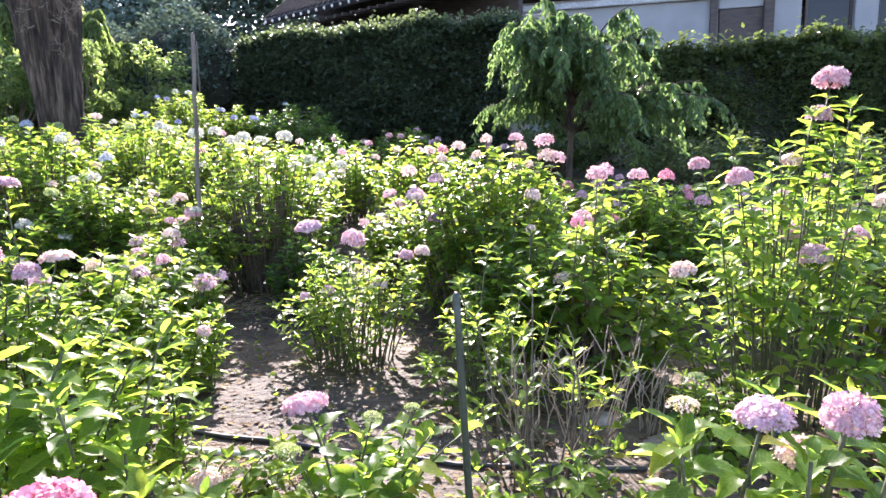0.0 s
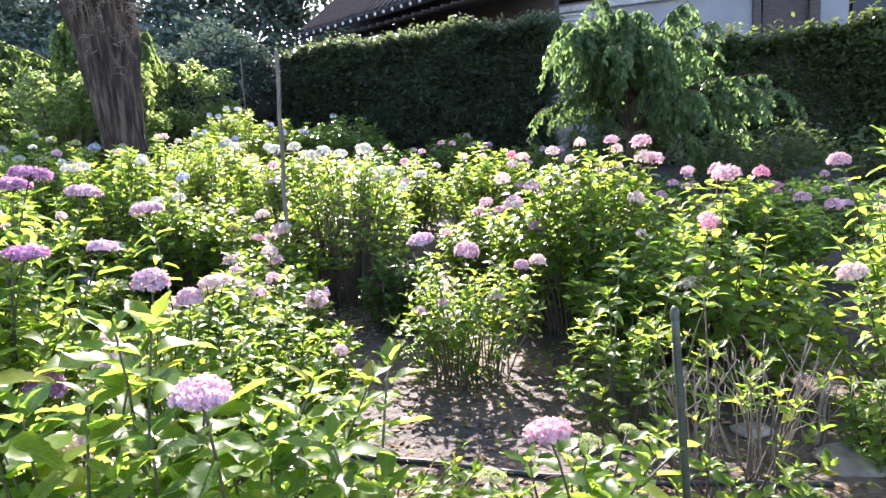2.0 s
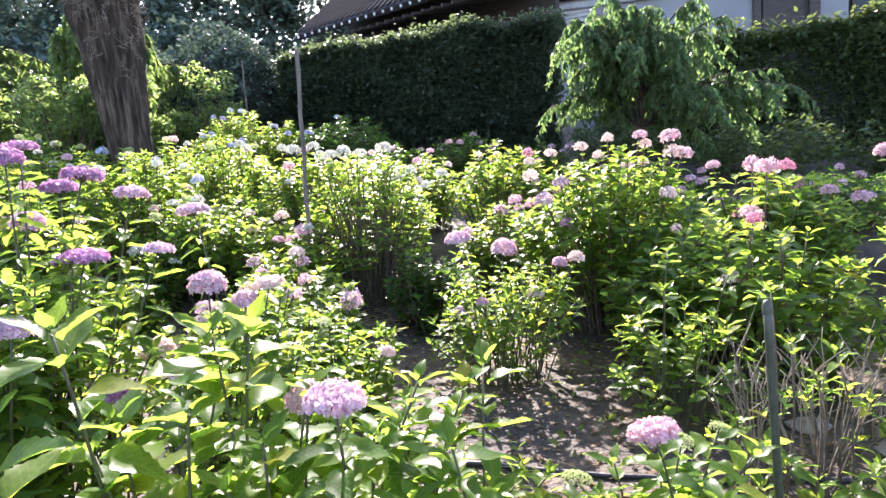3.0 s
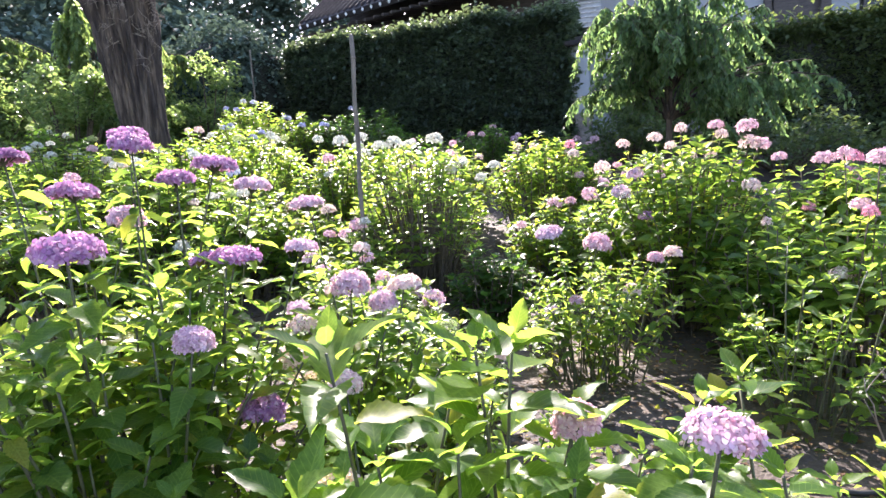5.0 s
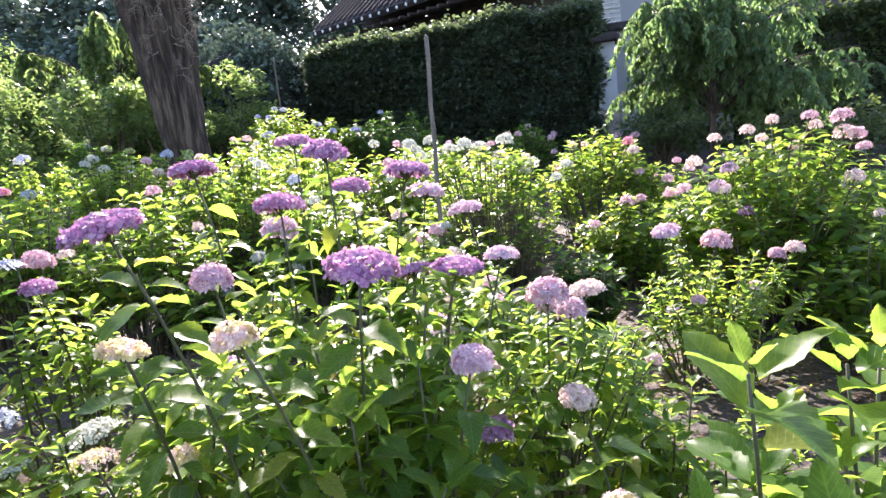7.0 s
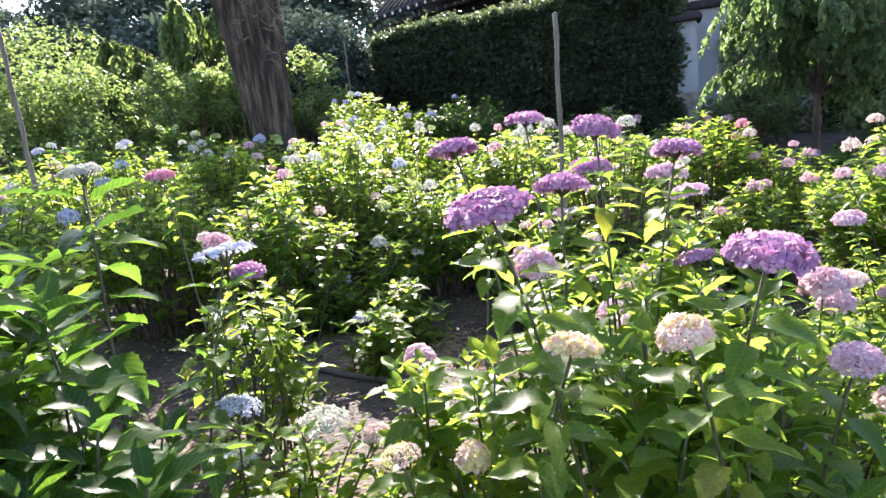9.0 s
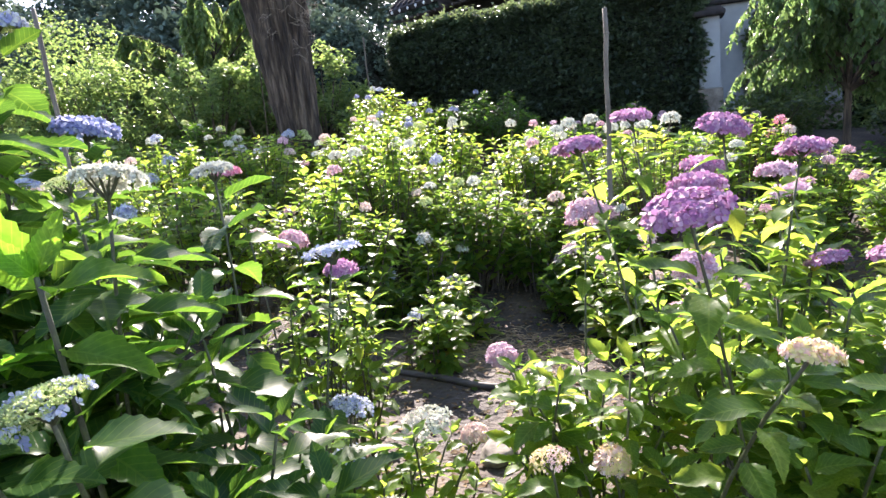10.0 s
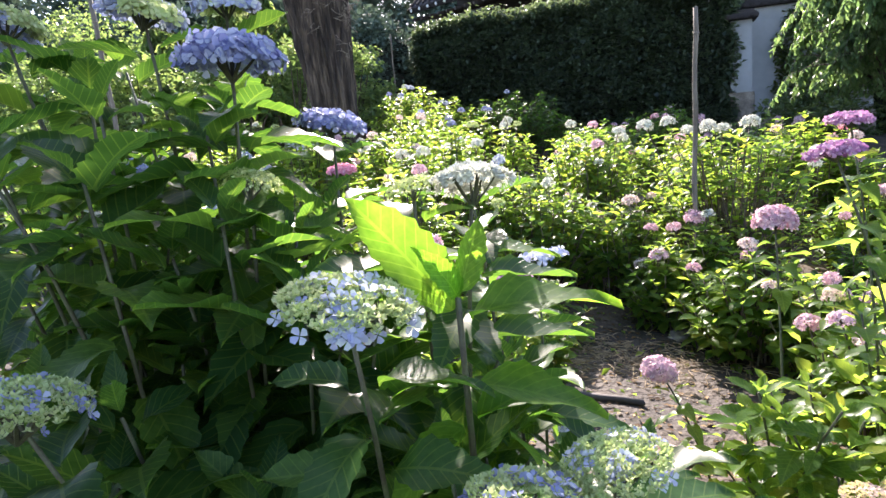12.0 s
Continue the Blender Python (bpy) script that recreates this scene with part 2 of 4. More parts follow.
LEAVES_FINE = [leaf_template(15, d, f, w, 0.075, c) for d, f, w, c in ((0.22, 0.40, 0.225, 1.1), (0.38, 0.32, 0.245, 1.6), (0.10, 0.52, 0.21, 1.3), (0.52, 0.38, 0.235, 1.2))]
LEAVES_PLAIN = [leaf_template(4, d, f, w) for d, f, w in ((0.25, 0.3, 0.31), (0.45, 0.25, 0.30))]
LEAF_SMALL = leaf_template(2, 0.2, 0.3, 0.30)
LEAF_LONG = leaf_template(3, 0.35, 0.25, 0.17)


def tube(points, radii, sides=6):
    """Vertices and quads of a tube along points, closed at the tip."""
    V, F = [], []
    n = len(points)
    for i, p in enumerate(points):
        d = (points[min(i + 1, n - 1)] - points[max(i - 1, 0)]).normalized()
        a = d.cross(Vector((0.31, 0.95, 0.05))).normalized()
        b = d.cross(a)
        for k in range(sides):
            q = 2 * math.pi * k / sides
            V.append(p + (a * math.cos(q) + b * math.sin(q)) * radii[i])
    for i in range(n - 1):
        for k in range(sides):
            F.append((i * sides + k, i * sides + (k + 1) % sides, (i + 1) * sides + (k + 1) % sides, (i + 1) * sides + k))
    V.append(points[-1] + (points[-1] - points[-2]).normalized() * radii[-1] * 0.6)
    for k in range(0, sides, 2):
        F.append(((n - 1) * sides + k, (n - 1) * sides + (k + 1) % sides, (n - 1) * sides + (k + 2) % sides, len(V) - 1))
    return [tuple(v) for v in V], F


def joined(pieces):
    V, F = [], []
    for v, f in pieces:
        o = len(V)
        V += v
        F += [tuple(i + o for i in q) for q in f]
    return V, F


def bow(a, b, lift, n=6, side=Vector((0, 0, 0))):
    """A curve from a to b that first rises by lift."""
    c = a.lerp(b, 0.5) + Vector((0, 0, lift)) + side
    return [a * (1 - t) ** 2 + c * 2 * t * (1 - t) + b * t * t for t in (i / (n - 1) for i in range(n))]


def box(V, F, c, size, yaw=0.0):
    """Adds a box, centre c, to the lists."""
    o = len(V)
    cs, sn = math.cos(yaw), math.sin(yaw)
    for dx, dy, dz in ((-1, -1, -1), (1, -1, -1), (1, 1, -1), (-1, 1, -1), (-1, -1, 1), (1, -1, 1), (1, 1, 1), (-1, 1, 1)):
        x, y = dx * size[0] / 2, dy * size[1] / 2
        V.append((c[0] + x * cs - y * sn, c[1] + x * sn + y * cs, c[2] + dz * size[2] / 2))
    F += [tuple(o + i for i in q) for q in ((3, 2, 1, 0), (4, 5, 6, 7), (0, 1, 5, 4), (1, 2, 6, 5), (2, 3, 7, 6), (3, 0, 4, 7))]


def box_mesh(name, size, mat, bevel=0.01):
    bm = bmesh.new()
    bmesh.ops.create_cube(bm, size=1.0, matrix=Matrix.Diagonal((*size, 1)))
    if bevel:
        bmesh.ops.bevel(bm, geom=bm.edges[:], offset=bevel, segments=2, affect="EDGES")
    me = bpy.data.meshes.new(name)
    bm.to_mesh(me)
    bm.free()
    me.materials.append(mat)
    return me


# ---- ground ----
def soft(v, k=0.8):
    return k * math.log1p(math.exp(max(-30.0, min(30.0, v / k)))) if v < 20 else v


def ground_z(x, y):
    left = 0.06 * (soft(-x) - soft(-x - 7.0))
    rise = 0.17 * (soft(y - 6.0) - soft(y - 18.5))
    return left + rise + 0.035 * noise.noise(Vector((x * 0.9, y * 0.9, 0))) + 0.02 * noise.noise(Vector((x * 3.1, y * 3.1, 4)))


def axis(lo, hi, step, far):
    fine = list(np.arange(lo, hi + 1e-6, step))
    out, d = [], step
    while (out[-1] if out else 0) < far:
        d *= 1.5
        out.append((out[-1] if out else 0) + d)
    return [lo - v for v in reversed(out)] + fine + [hi + v for v in out]


XS, YS = axis(-9, 5, 0.07, 900), axis(-1.5, 10, 0.07, 900)
GV = [(x, y, ground_z(x, y)) for y in YS for x in XS]
GF = [(j * len(XS) + i, j * len(XS) + i + 1, (j + 1) * len(XS) + i + 1, (j + 1) * len(XS) + i) for j in range(len(YS) - 1) for i in range(len(XS) - 1)]
tagged(new("ground", np_mesh("ground", GV, GF, SOIL)), "dark damp garden soil rising towards a far hedge", "ground", kind="structure")

rng = random.Random(7)


def scatter(name, label, category, count, box_xy, size, template, mat, lift, flat):
    mats = []
    for _ in range(count):
        x, y = rng.uniform(box_xy[0], box_xy[1]), rng.uniform(box_xy[2], box_xy[3])
        a = rng.uniform(0, 6.28)
        d = Vector((math.cos(a), math.sin(a), rng.uniform(-flat, flat)))
        mats.append(placed(d, Vector((rng.uniform(-flat, flat), rng.uniform(-flat, flat), 1)), Vector((x, y, ground_z(x, y) + rng.uniform(0.004, lift))), rng.uniform(*size)))
    V, F, UV = many(template, mats)
    return tagged(new(name, np_mesh(name, V, F, mat, UV)), label, category, kind="stuff")


scatter("leaf_litter", "dry brown leaves strewn over the damp soil", "leaf litter", 22000, (-7.5, 3.5, 0.6, 9.0), (0.015, 0.062), LEAF_SMALL, DRY, 0.008, 0.3)
scatter("weeds", "small green weeds and seedlings on the soil", "weeds", 2600, (-6.5, 3.0, 1.2, 8.5), (0.03, 0.08), LEAF_SMALL, LEAF, 0.06, 0.9)


# ---- flower heads ----
def floret(size, cup, fine=False):
    """Four broad sepals round a point, as quads."""
    V, F = [], []
    for k in range(4):
        a = k * math.pi / 2
        o = len(V)
        if fine:
            for r, q, z in ((0.05, 0, 0.06), (0.52, -0.62, cup * 0.4), (0.88, -0.52, cup * 0.75), (1.0, 0, cup), (0.88, 0.52, cup * 0.75), (0.52, 0.62, cup * 0.4)):
                V.append((size * r * math.cos(a + q), size * r * math.sin(a + q), size * z))
            F += [(o, o + 1, o + 2, o + 3), (o, o + 3, o + 4, o + 5)]
            continue
        for r, q, z in ((0.08, 0, 0), (0.62, -0.72, cup * 0.5), (1.0, 0, cup), (0.62, 0.72, cup * 0.5)):
            V.append((size * r * math.cos(a + q), size * r * math.sin(a + q), size * z))
        F.append((o, o + 1, o + 2, o + 3))
    return np.array(V, dtype=np.float32), np.array(F, dtype=np.int32), np.zeros((len(V), 2), dtype=np.float32)


def head_mesh(kind, fine, colour, second, seed):
    """A flower head of width 1, its stalk's end at the origin."""
    r = random.Random(seed)
    count = {"mop": 215, "flat": 195, "lace": 60, "bud": 140, "open": 260}[kind] if fine else {"mop": 64, "flat": 58, "lace": 26, "bud": 40, "open": 40}[kind]
    high = {"mop": 0.36, "flat": 0.20, "lace": 0.15, "bud": 0.26, "open": 0.19}[kind]
    low = {"mop": -0.35, "flat": -0.12, "lace": 0.25, "bud": 0.0, "open": 0.12}[kind]
    size = {"mop": 0.094, "flat": 0.092, "lace": 0.08, "bud": 0.042, "open": 0.058}[kind] * (1.0 if fine else 1.6)
    lumps = [(r.uniform(0, 6.28), r.uniform(0.2, 1.0), r.uniform(0.02, 0.075)) for _ in range(7)]
    mats, extra = [], []
    for i in range(count):
        c = 1 - (1 - low) * (i + 0.5) / count
        a = i * 2.39996 + r.uniform(-0.2, 0.2)
        s = math.sqrt(max(0, 1 - c * c))
        bulge = 1 + sum(h * math.exp(-4 * ((s * math.cos(a) - q * math.cos(b)) ** 2 + (s * math.sin(a) - q * math.sin(b)) ** 2)) for b, q, h in lumps)
        bulge += r.uniform(-0.15, 0.08)
        p = Vector((0.44 * s * math.cos(a) * bulge, 0.44 * s * math.sin(a) * bulge, high * c * bulge + 0.16))
        if kind == "open" and noise.noise(p * 5.5 + Vector((seed * 1.7, 0, 0))) < -0.02:
            continue
        n = Vector((s * math.cos(a), s * math.sin(a), c * 0.8 + 0.25)).normalized() + Vector([r.uniform(-0.6, 0.6) for _ in range(3)])
        side = n.cross(Vector((math.cos(a * 3), math.sin(a * 3), 0.2))).normalized()
        mats.append(placed(side, n, p, r.uniform(0.65, 1.2)))
    parts_ = [many(floret(size, 0.4 if kind == "open" else 0.25, fine), mats)]
    if fine and kind in ("mop", "flat"):
        dome = []
        for i in range(150):
            c, a = r.uniform(low, 1), r.uniform(0, 6.28)
            s = math.sqrt(max(0, 1 - c * c))
            p = Vector((0.37 * s * math.cos(a), 0.37 * s * math.sin(a), high * 0.86 * c + 0.16))
            dome.append(placed(Vector((math.cos(a * 3), math.sin(a * 3), 0.3)), Vector((s * math.cos(a), s * math.sin(a), c + 0.2)), p, r.uniform(0.7, 1.2)))
        parts_.append(many(floret(0.06, 0.5), dome))
    if kind in ("lace", "bud", "open"):
        for i in range((560 if kind == "open" else 260) if fine else 60):
            q, a = math.sqrt(r.random()) * (0.36 if kind == "lace" else 0.45), r.uniform(0, 6.28)
            p = Vector((q * math.cos(a), q * math.sin(a), 0.16 + high * math.sqrt(max(0, 1 - (q / 0.5) ** 2)) * (0.9 + 0.2 * r.random())))
            extra.append(placed(Vector((math.cos(a * 5), math.sin(a * 5), r.uniform(-1, 1))), Vector((0, 0, 1)), p, r.uniform(0.7, 1.2)))
        parts_.append(many(floret((0.036 if kind == "open" else 0.028) if fine else 0.06, 0.8), extra))
    V = np.concatenate([p[0] for p in parts_])
    V /= 0.97 * float(np.ptp(V[:, 0]))
    F = np.concatenate([parts_[0][1]] + [p[1] + len(parts_[0][0]) for p in parts_[1:]])
    me = np_mesh("flower_head", V, F, PETALS[colour])
    first = len(parts_[0][1])
    rays = []
    for k in range(9 if fine else 5):
        a = k * 2.4
        end = Vector((0.30 * math.cos(a) * (0.4 + 0.6 * (k % 3) / 2), 0.30 * math.sin(a) * (0.4 + 0.6 * (k % 3) / 2), 0.17 + high * 0.55))
        rays.append(tube(bow(Vector((0, 0, -0.02)), end, -0.03, 3), [0.02, 0.016, 0.012], 4))
    RV, RF = joined(rays)
    bm = bmesh.new()
    bm.from_mesh(me)
    vs = [bm.verts.new(v) for v in RV]
    for q in RF:
        bm.faces.new([vs[i] for i in q]).material_index = 1
    bm.to_mesh(me)
    bm.free()
    me.materials.append(STEM_GREEN)
    if kind == "open":
        me.materials.append(PETALS["white" if colour == "white" else "green"])
        for pg in me.polygons:
            if pg.material_index == 0 and pg.index >= first:
                pg.material_index = 2
    elif second:
        me.materials.append(PETALS[second])
        tilt = r.uniform(0, 6.28)
        for pg in me.polygons:
            if pg.material_index == 0:
                c = pg.center
                island = noise.noise(Vector((c.x * 3 + seed, c.y * 3, c.z * 3)))
                if island + 0.8 * (c.x * math.cos(tilt) + c.y * math.sin(tilt)) > 0.08:
                    pg.material_index = 2
    return me


HEADS = {}


def head_of(kind, fine, colour, pick):
    second = {"cream": "pale", "mauve": "pink", "magenta": "mauve", "blue": "lilac", "lilac": "green", "purple": "magenta"}.get(colour) if pick % 2 or colour == "cream" else None
    key = (kind, fine, colour, pick % 3)
    if key not in HEADS:
        HEADS[key] = head_mesh(kind, fine, colour, second, len(HEADS) + 11)
    return HEADS[key]


SHADE_WORDS = {"pink": "pink", "hot": "deep pink", "pale": "pale pink", "mauve": "mauve pink", "purple": "purple", "magenta": "magenta", "blue": "blue",
               "lilac": "pale blue", "white": "white", "green": "green unopened", "cream": "cream and pink"}


# ---- hydrangea bushes ----
def path_y(x):
    return -0.16 * x


def hydrangea(x, y, height, radius, shoots, label, heads=(), tips=(), leaf=0.15, near=False, dark=False, auto=0, colours=("pink",), kind="mop", size=0.15,
              pairs=8, woody=False, group="hydrangea bushes"):
    """A bush: stems from the ground, each with crossed pairs of leaves and, on some, a flower head.
    heads: (x, y, z, width, colour, kind); tips: (x, y, z) of shoots without a flower."""
    r = random.Random(int(1000 * (x + 20) + 77 * y + shoots))
    g = ground_z(x, y)
    ob = thing("hydrangea_bush", x, y, g, label, "hydrangea", group)
    base = Vector((x, y, g))
    # dark: take the leaf copy that has shade in its colour
    mat = LEAF_SHADED if dark else LEAF
    if near:
        leaf *= 0.94 if dark else 0.84
    ends = [(Vector(h[:3]), h) for h in heads] + [(Vector(t), None) for t in tips]
    for i in range(int(shoots * (1.55 if near else 1.9))):
        a, q = r.uniform(0, 6.28), math.sqrt(r.random())
        top = height * (1 - 0.42 * q ** 2.2) * (r.uniform(0.62, 1.0) if r.random() < 0.72 else r.uniform(0.3, 0.65))
        e = Vector((x + radius * q * math.cos(a), y + radius * q * math.sin(a), g + top))
        h = None
        if i < auto:
            e.z = g + height * (1 - 0.35 * q ** 2.2) * r.uniform(0.88, 1.04)
            h = (e.x, e.y, e.z, size * r.uniform(0.75, 1.15), r.choice(colours), kind)
        ends.append((e, h))
    leaf_mats, stems = [], []
    for n, (e, h) in enumerate(ends):
        if e.y < path_y(e.x) + 0.42:
            if h is None or not heads:
                continue
        root = base + Vector(((e.x - x) * 0.5 + r.uniform(-0.1, 0.1), (e.y - y) * 0.5 + r.uniform(-0.1, 0.1), 0))
        root.z = ground_z(root.x, root.y) - 0.03
        curve = bow(root, e, 0.10 * (e.z - g), 7, Vector(((root.x - e.x) * 0.25 + r.uniform(-0.05, 0.05), (root.y - e.y) * 0.25 + r.uniform(-0.05, 0.05), 0)))
        wide = 0.0055 if near else 0.007
        stems.append(tube(curve, [wide * (1.25 - 0.1 * i) for i in range(7)], 5))
        along = (curve[-1] - curve[-2]).normalized()
        long = sum((curve[i + 1] - curve[i]).length for i in range(6))
        turn = r.uniform(0, 6.28)
        step = leaf * r.uniform(0.40, 0.55)
        down = (0.10 * (h[3] / 0.18) + 0.02) if h else 0.0
        for k in range(pairs):
            if down > long * (0.95 if not woody else 0.4):
                break
            t = max(0.0, 1 - down / long)
            i = min(5, int(t * 6))
            p = curve[i].lerp(curve[i + 1], t * 6 - i)
            if h is None:
                grow = (0.46, 0.80, 1.0, 1.05, 1.0, 0.95, 0.85)[min(k, 6)]
                rise = (1.25, 0.72, 0.38, 0.15, 0.0, -0.15, -0.25)[min(k, 6)]
            else:
                grow = (0.72, 0.95, 1.0, 1.0, 0.95, 0.9, 0.8)[min(k, 6)]
                rise = (0.30, 0.12, 0.0, -0.1, -0.15, -0.2, -0.3)[min(k, 6)]
            for s in (0, math.pi):
                if k > 1 and r.random() < 0.12:
                    continue
                a = turn + s + r.uniform(-0.25, 0.25)
                d = Vector((math.cos(a), math.sin(a), rise + r.uniform(-0.28, 0.25)))
                up = along * 0.7 + Vector((r.uniform(-0.3, 0.3), r.uniform(-0.3, 0.3), 0.8))
                if p.y + d.y * leaf < path_y(p.x) + 0.33:
                    continue
                leaf_mats.append((placed(d, up, p + d.normalized() * leaf * 0.12, leaf * grow * r.uniform(0.82, 1.18), r.uniform(0.9, 1.15)), p.y))
            turn += math.pi / 2 + r.uniform(-0.15, 0.15)
            down += step * (0.35 if (k == 0 and h is None) else (0.8 if k == 1 else 1.0)) * r.uniform(0.85, 1.2)
        if h:
            d = Vector((r.uniform(-0.22, 0.22), r.uniform(-0.22, 0.22), 1)).normalized()
            m = Matrix.Translation(Vector(e) - base - d * 0.16 * h[3]) @ d.to_track_quat("Z", "Y").to_matrix().to_4x4() @ pose(0, 0, 0, 0, 0, r.uniform(0, 360)) @ Matrix.Diagonal((h[3], h[3] * r.uniform(0.9, 1.1), h[3] * r.uniform(0.85, 1.1), 1))
            part("flower_head", head_of(h[5], near, h[4], r.randrange(3)), ob, SHADE_WORDS[h[4]] + " flower head", at=m)
    shift = np.array([x, y, g], dtype=np.float32)
    if near:
        for v, f in stems:
            part("stem", np_mesh("stem", np.array(v, dtype=np.float32) - shift, f, STEM_WOOD if woody else STEM_GREEN), ob)
        leaf_mats.sort(key=lambda q: q[1])
        single = leaf_mats[:190]
        rest = leaf_mats[190:]
        for m, _ in single:
            mm = Matrix(m)
            mm.translation -= base
            part("leaf", LEAF_MESH[(dark, r.randrange(4))], ob, at=mm)
    elif y < 5.7:
        for v, f in stems:
            part("stem", np_mesh("stem", np.array(v, dtype=np.float32) - shift, f, STEM_WOOD), ob)
        rest = leaf_mats
    else:
        V, F = joined(stems)
        part("stemwork", np_mesh("stemwork", np.array(V, dtype=np.float32) - shift, F, STEM_WOOD), ob, kind="stuff")
        rest = leaf_mats
    if rest:
        kinds = LEAVES_FINE if near else LEAVES_PLAIN
        sets = []
        for k, tpl in enumerate(kinds):
            ms = [m for m, _ in rest[k::len(kinds)]]
            if ms:
                sets.append(many(tpl, ms))
        V, F, UV, o = [], [], [], 0
        for a, b, c in sets:
            V.append(a - shift)
            F.append(b + o)
            UV.append(c)
            o += len(a)
        part("foliage", np_mesh("foliage", np.concatenate(V), np.concatenate(F), mat, np.concatenate(UV)), ob, kind="stuff")
    return ob


LEAF_MESH = {(dk, i): np_mesh("leaf", t[0], t[1], LEAF_SHADED if dk else LEAF, t[2]) for dk in (False, True) for i, t in enumerate(LEAVES_FINE)}

YOUNG_LEAF = [np_mesh("leaf", t[0], t[1], LEAF_YOUNG, t[2]) for t in LEAVES_FINE]

PINK_LABEL = "leafy hydrangea bush with pink flower heads in garden soil"

# the front row beside the path
hydrangea(-1.38, 1.68, 0.95, 0.42, 17, "leafy hydrangea with one mauve flower head beside the path", leaf=0.145, near=True,
          heads=[(-1.28, 1.33, 1.11, 0.14, "mauve", "flat")], tips=[(-1.01, 1.90, 0.93), (-1.14, 1.74, 1.0), (-1.5, 1.5, 0.95), (-1.05, 1.9, 0.85)])
hydrangea(-0.42, 2.05, 0.55, 0.42, 12, "low hydrangea with a pink flower head and green buds", leaf=0.155, near=True,
          heads=[(-0.455, 1.87, 0.765, 0.155, "pink", "flat"), (-0.27, 2.15, 0.60, 0.085, "green", "bud"), (-0.12, 2.2, 0.62, 0.07, "green", "bud"), (-0.62, 2.25, 0.42, 0.12, "green", "bud")],
          tips=[(-0.05, 2.1, 0.56), (0.1, 2.3, 0.5), (-0.3, 1.9, 0.45)])
hydrangea(0.70, 1.17, 0.84, 0.30, 12, "hydrangea with two large pink flower heads beside the path", leaf=0.112, near=True,
          heads=[(0.605, 1.076, 1.055, 0.10, "mauve", "mop"), (0.735, 1.03, 1.07, 0.098, "pink", "mop"), (0.70, 1.12, 0.96, 0.095, "pale", "mop"), (0.49, 1.17, 1.035, 0.065, "cream", "bud")],
          tips=[(0.54, 1.24, 0.93), (0.86, 1.21, 1.04), (0.46, 1.10, 0.98), (0.65, 1.0, 1.0), (0.83, 1.04, 1.0), (0.95, 1.15, 0.99), (0.73, 1.27, 1.02)])
hydrangea(-0.95, 1.45, 0.80, 0.35, 12, "hydrangea with a deep pink flower head beside the path", leaf=0.15, near=True,
          heads=[(-0.78, 1.10, 0.84, 0.165, "hot", "mop")], tips=[(-1.2, 1.75, 0.88), (-0.95, 1.95, 0.98), (-1.05, 1.55, 0.9)])
hydrangea(-1.75, 1.62, 1.05, 0.40, 10, "large-leaved hydrangea shoots without flowers beside the path", leaf=0.215, near=True,
          heads=[(-1.45, 1.72, 0.97, 0.12, "pink", "mop"), (-2.087, 2.007, 0.70, 0.12, "cream", "mop"), (-2.114, 2.366, 0.88, 0.12, "pale", "mop")], tips=[(-1.59, 1.72, 1.18), (-1.98, 1.50, 1.24), (-1.99, 1.22, 1.08), (-1.68, 1.69, 1.17), (-1.45, 1.75, 0.98)])
hydrangea(-1.0, 2.45, 0.40, 0.35, 8, "small low hydrangea with a pale flower head", leaf=0.11, near=True, heads=[(-0.99, 2.32, 0.26, 0.15, "pale", "mop")])
hydrangea(0.52, 2.75, 0.62, 0.42, 12, "pruned hydrangea with bare twigs and a few leaf tufts", leaf=0.12, near=True, pairs=3, woody=True, group="",
          tips=[(0.35, 2.6, 0.8), (0.6, 2.7, 0.72), (0.9, 2.7, 0.62), (0.15, 2.75, 0.85), (0.45, 2.95, 0.95)])
hydrangea(0.45, 2.25, 0.42, 0.40, 14, "low hydrangea shoots among dry twigs", leaf=0.12, near=True, pairs=4)

hydrangea(-1.55, 2.78, 0.62, 0.42, 16, "low leafy hydrangea shoots beside a purple bush", leaf=0.12, near=True)

# the purple bush
hydrangea(-2.82, 2.50, 1.32, 0.62, 44, "tall hydrangea bush with flat purple flower heads", leaf=0.145, near=True,
          heads=[(-3.37, 2.60, 1.74, 0.175, "purple", "flat"), (-3.10, 3.00, 1.84, 0.16, "magenta", "flat"), (-2.90, 2.63, 1.76, 0.18, "purple", "flat"), (-2.62, 2.70, 1.67, 0.175, "purple", "flat"),
                 (-2.87, 2.91, 1.63, 0.17, "magenta", "flat"), (-3.04, 2.47, 1.59, 0.175, "magenta", "flat"), (-2.57, 2.98, 1.58, 0.165, "mauve", "flat")])
hydrangea(-2.75, 2.15, 1.20, 0.48, 30, "hydrangea bush with large mauve and purple flower heads", leaf=0.152, near=True,
          heads=[(-2.70, 1.86, 1.44, 0.185, "purple", "flat"), (-3.27, 1.83, 1.59, 0.19, "purple", "flat"), (-2.47, 2.42, 1.34, 0.18, "magenta", "flat"), (-2.62, 2.55, 1.32, 0.13, "magenta", "flat"), (-2.30, 2.66, 1.33, 0.13, "mauve", "flat"),
                 (-2.935, 1.66, 1.345, 0.105, "cream", "mop"), (-3.16, 2.13, 1.405, 0.115, "mauve", "mop"), (-2.455, 1.98, 1.154, 0.11, "mauve", "mop"), (-2.41, 2.36, 0.80, 0.16, "purple", "mop")])
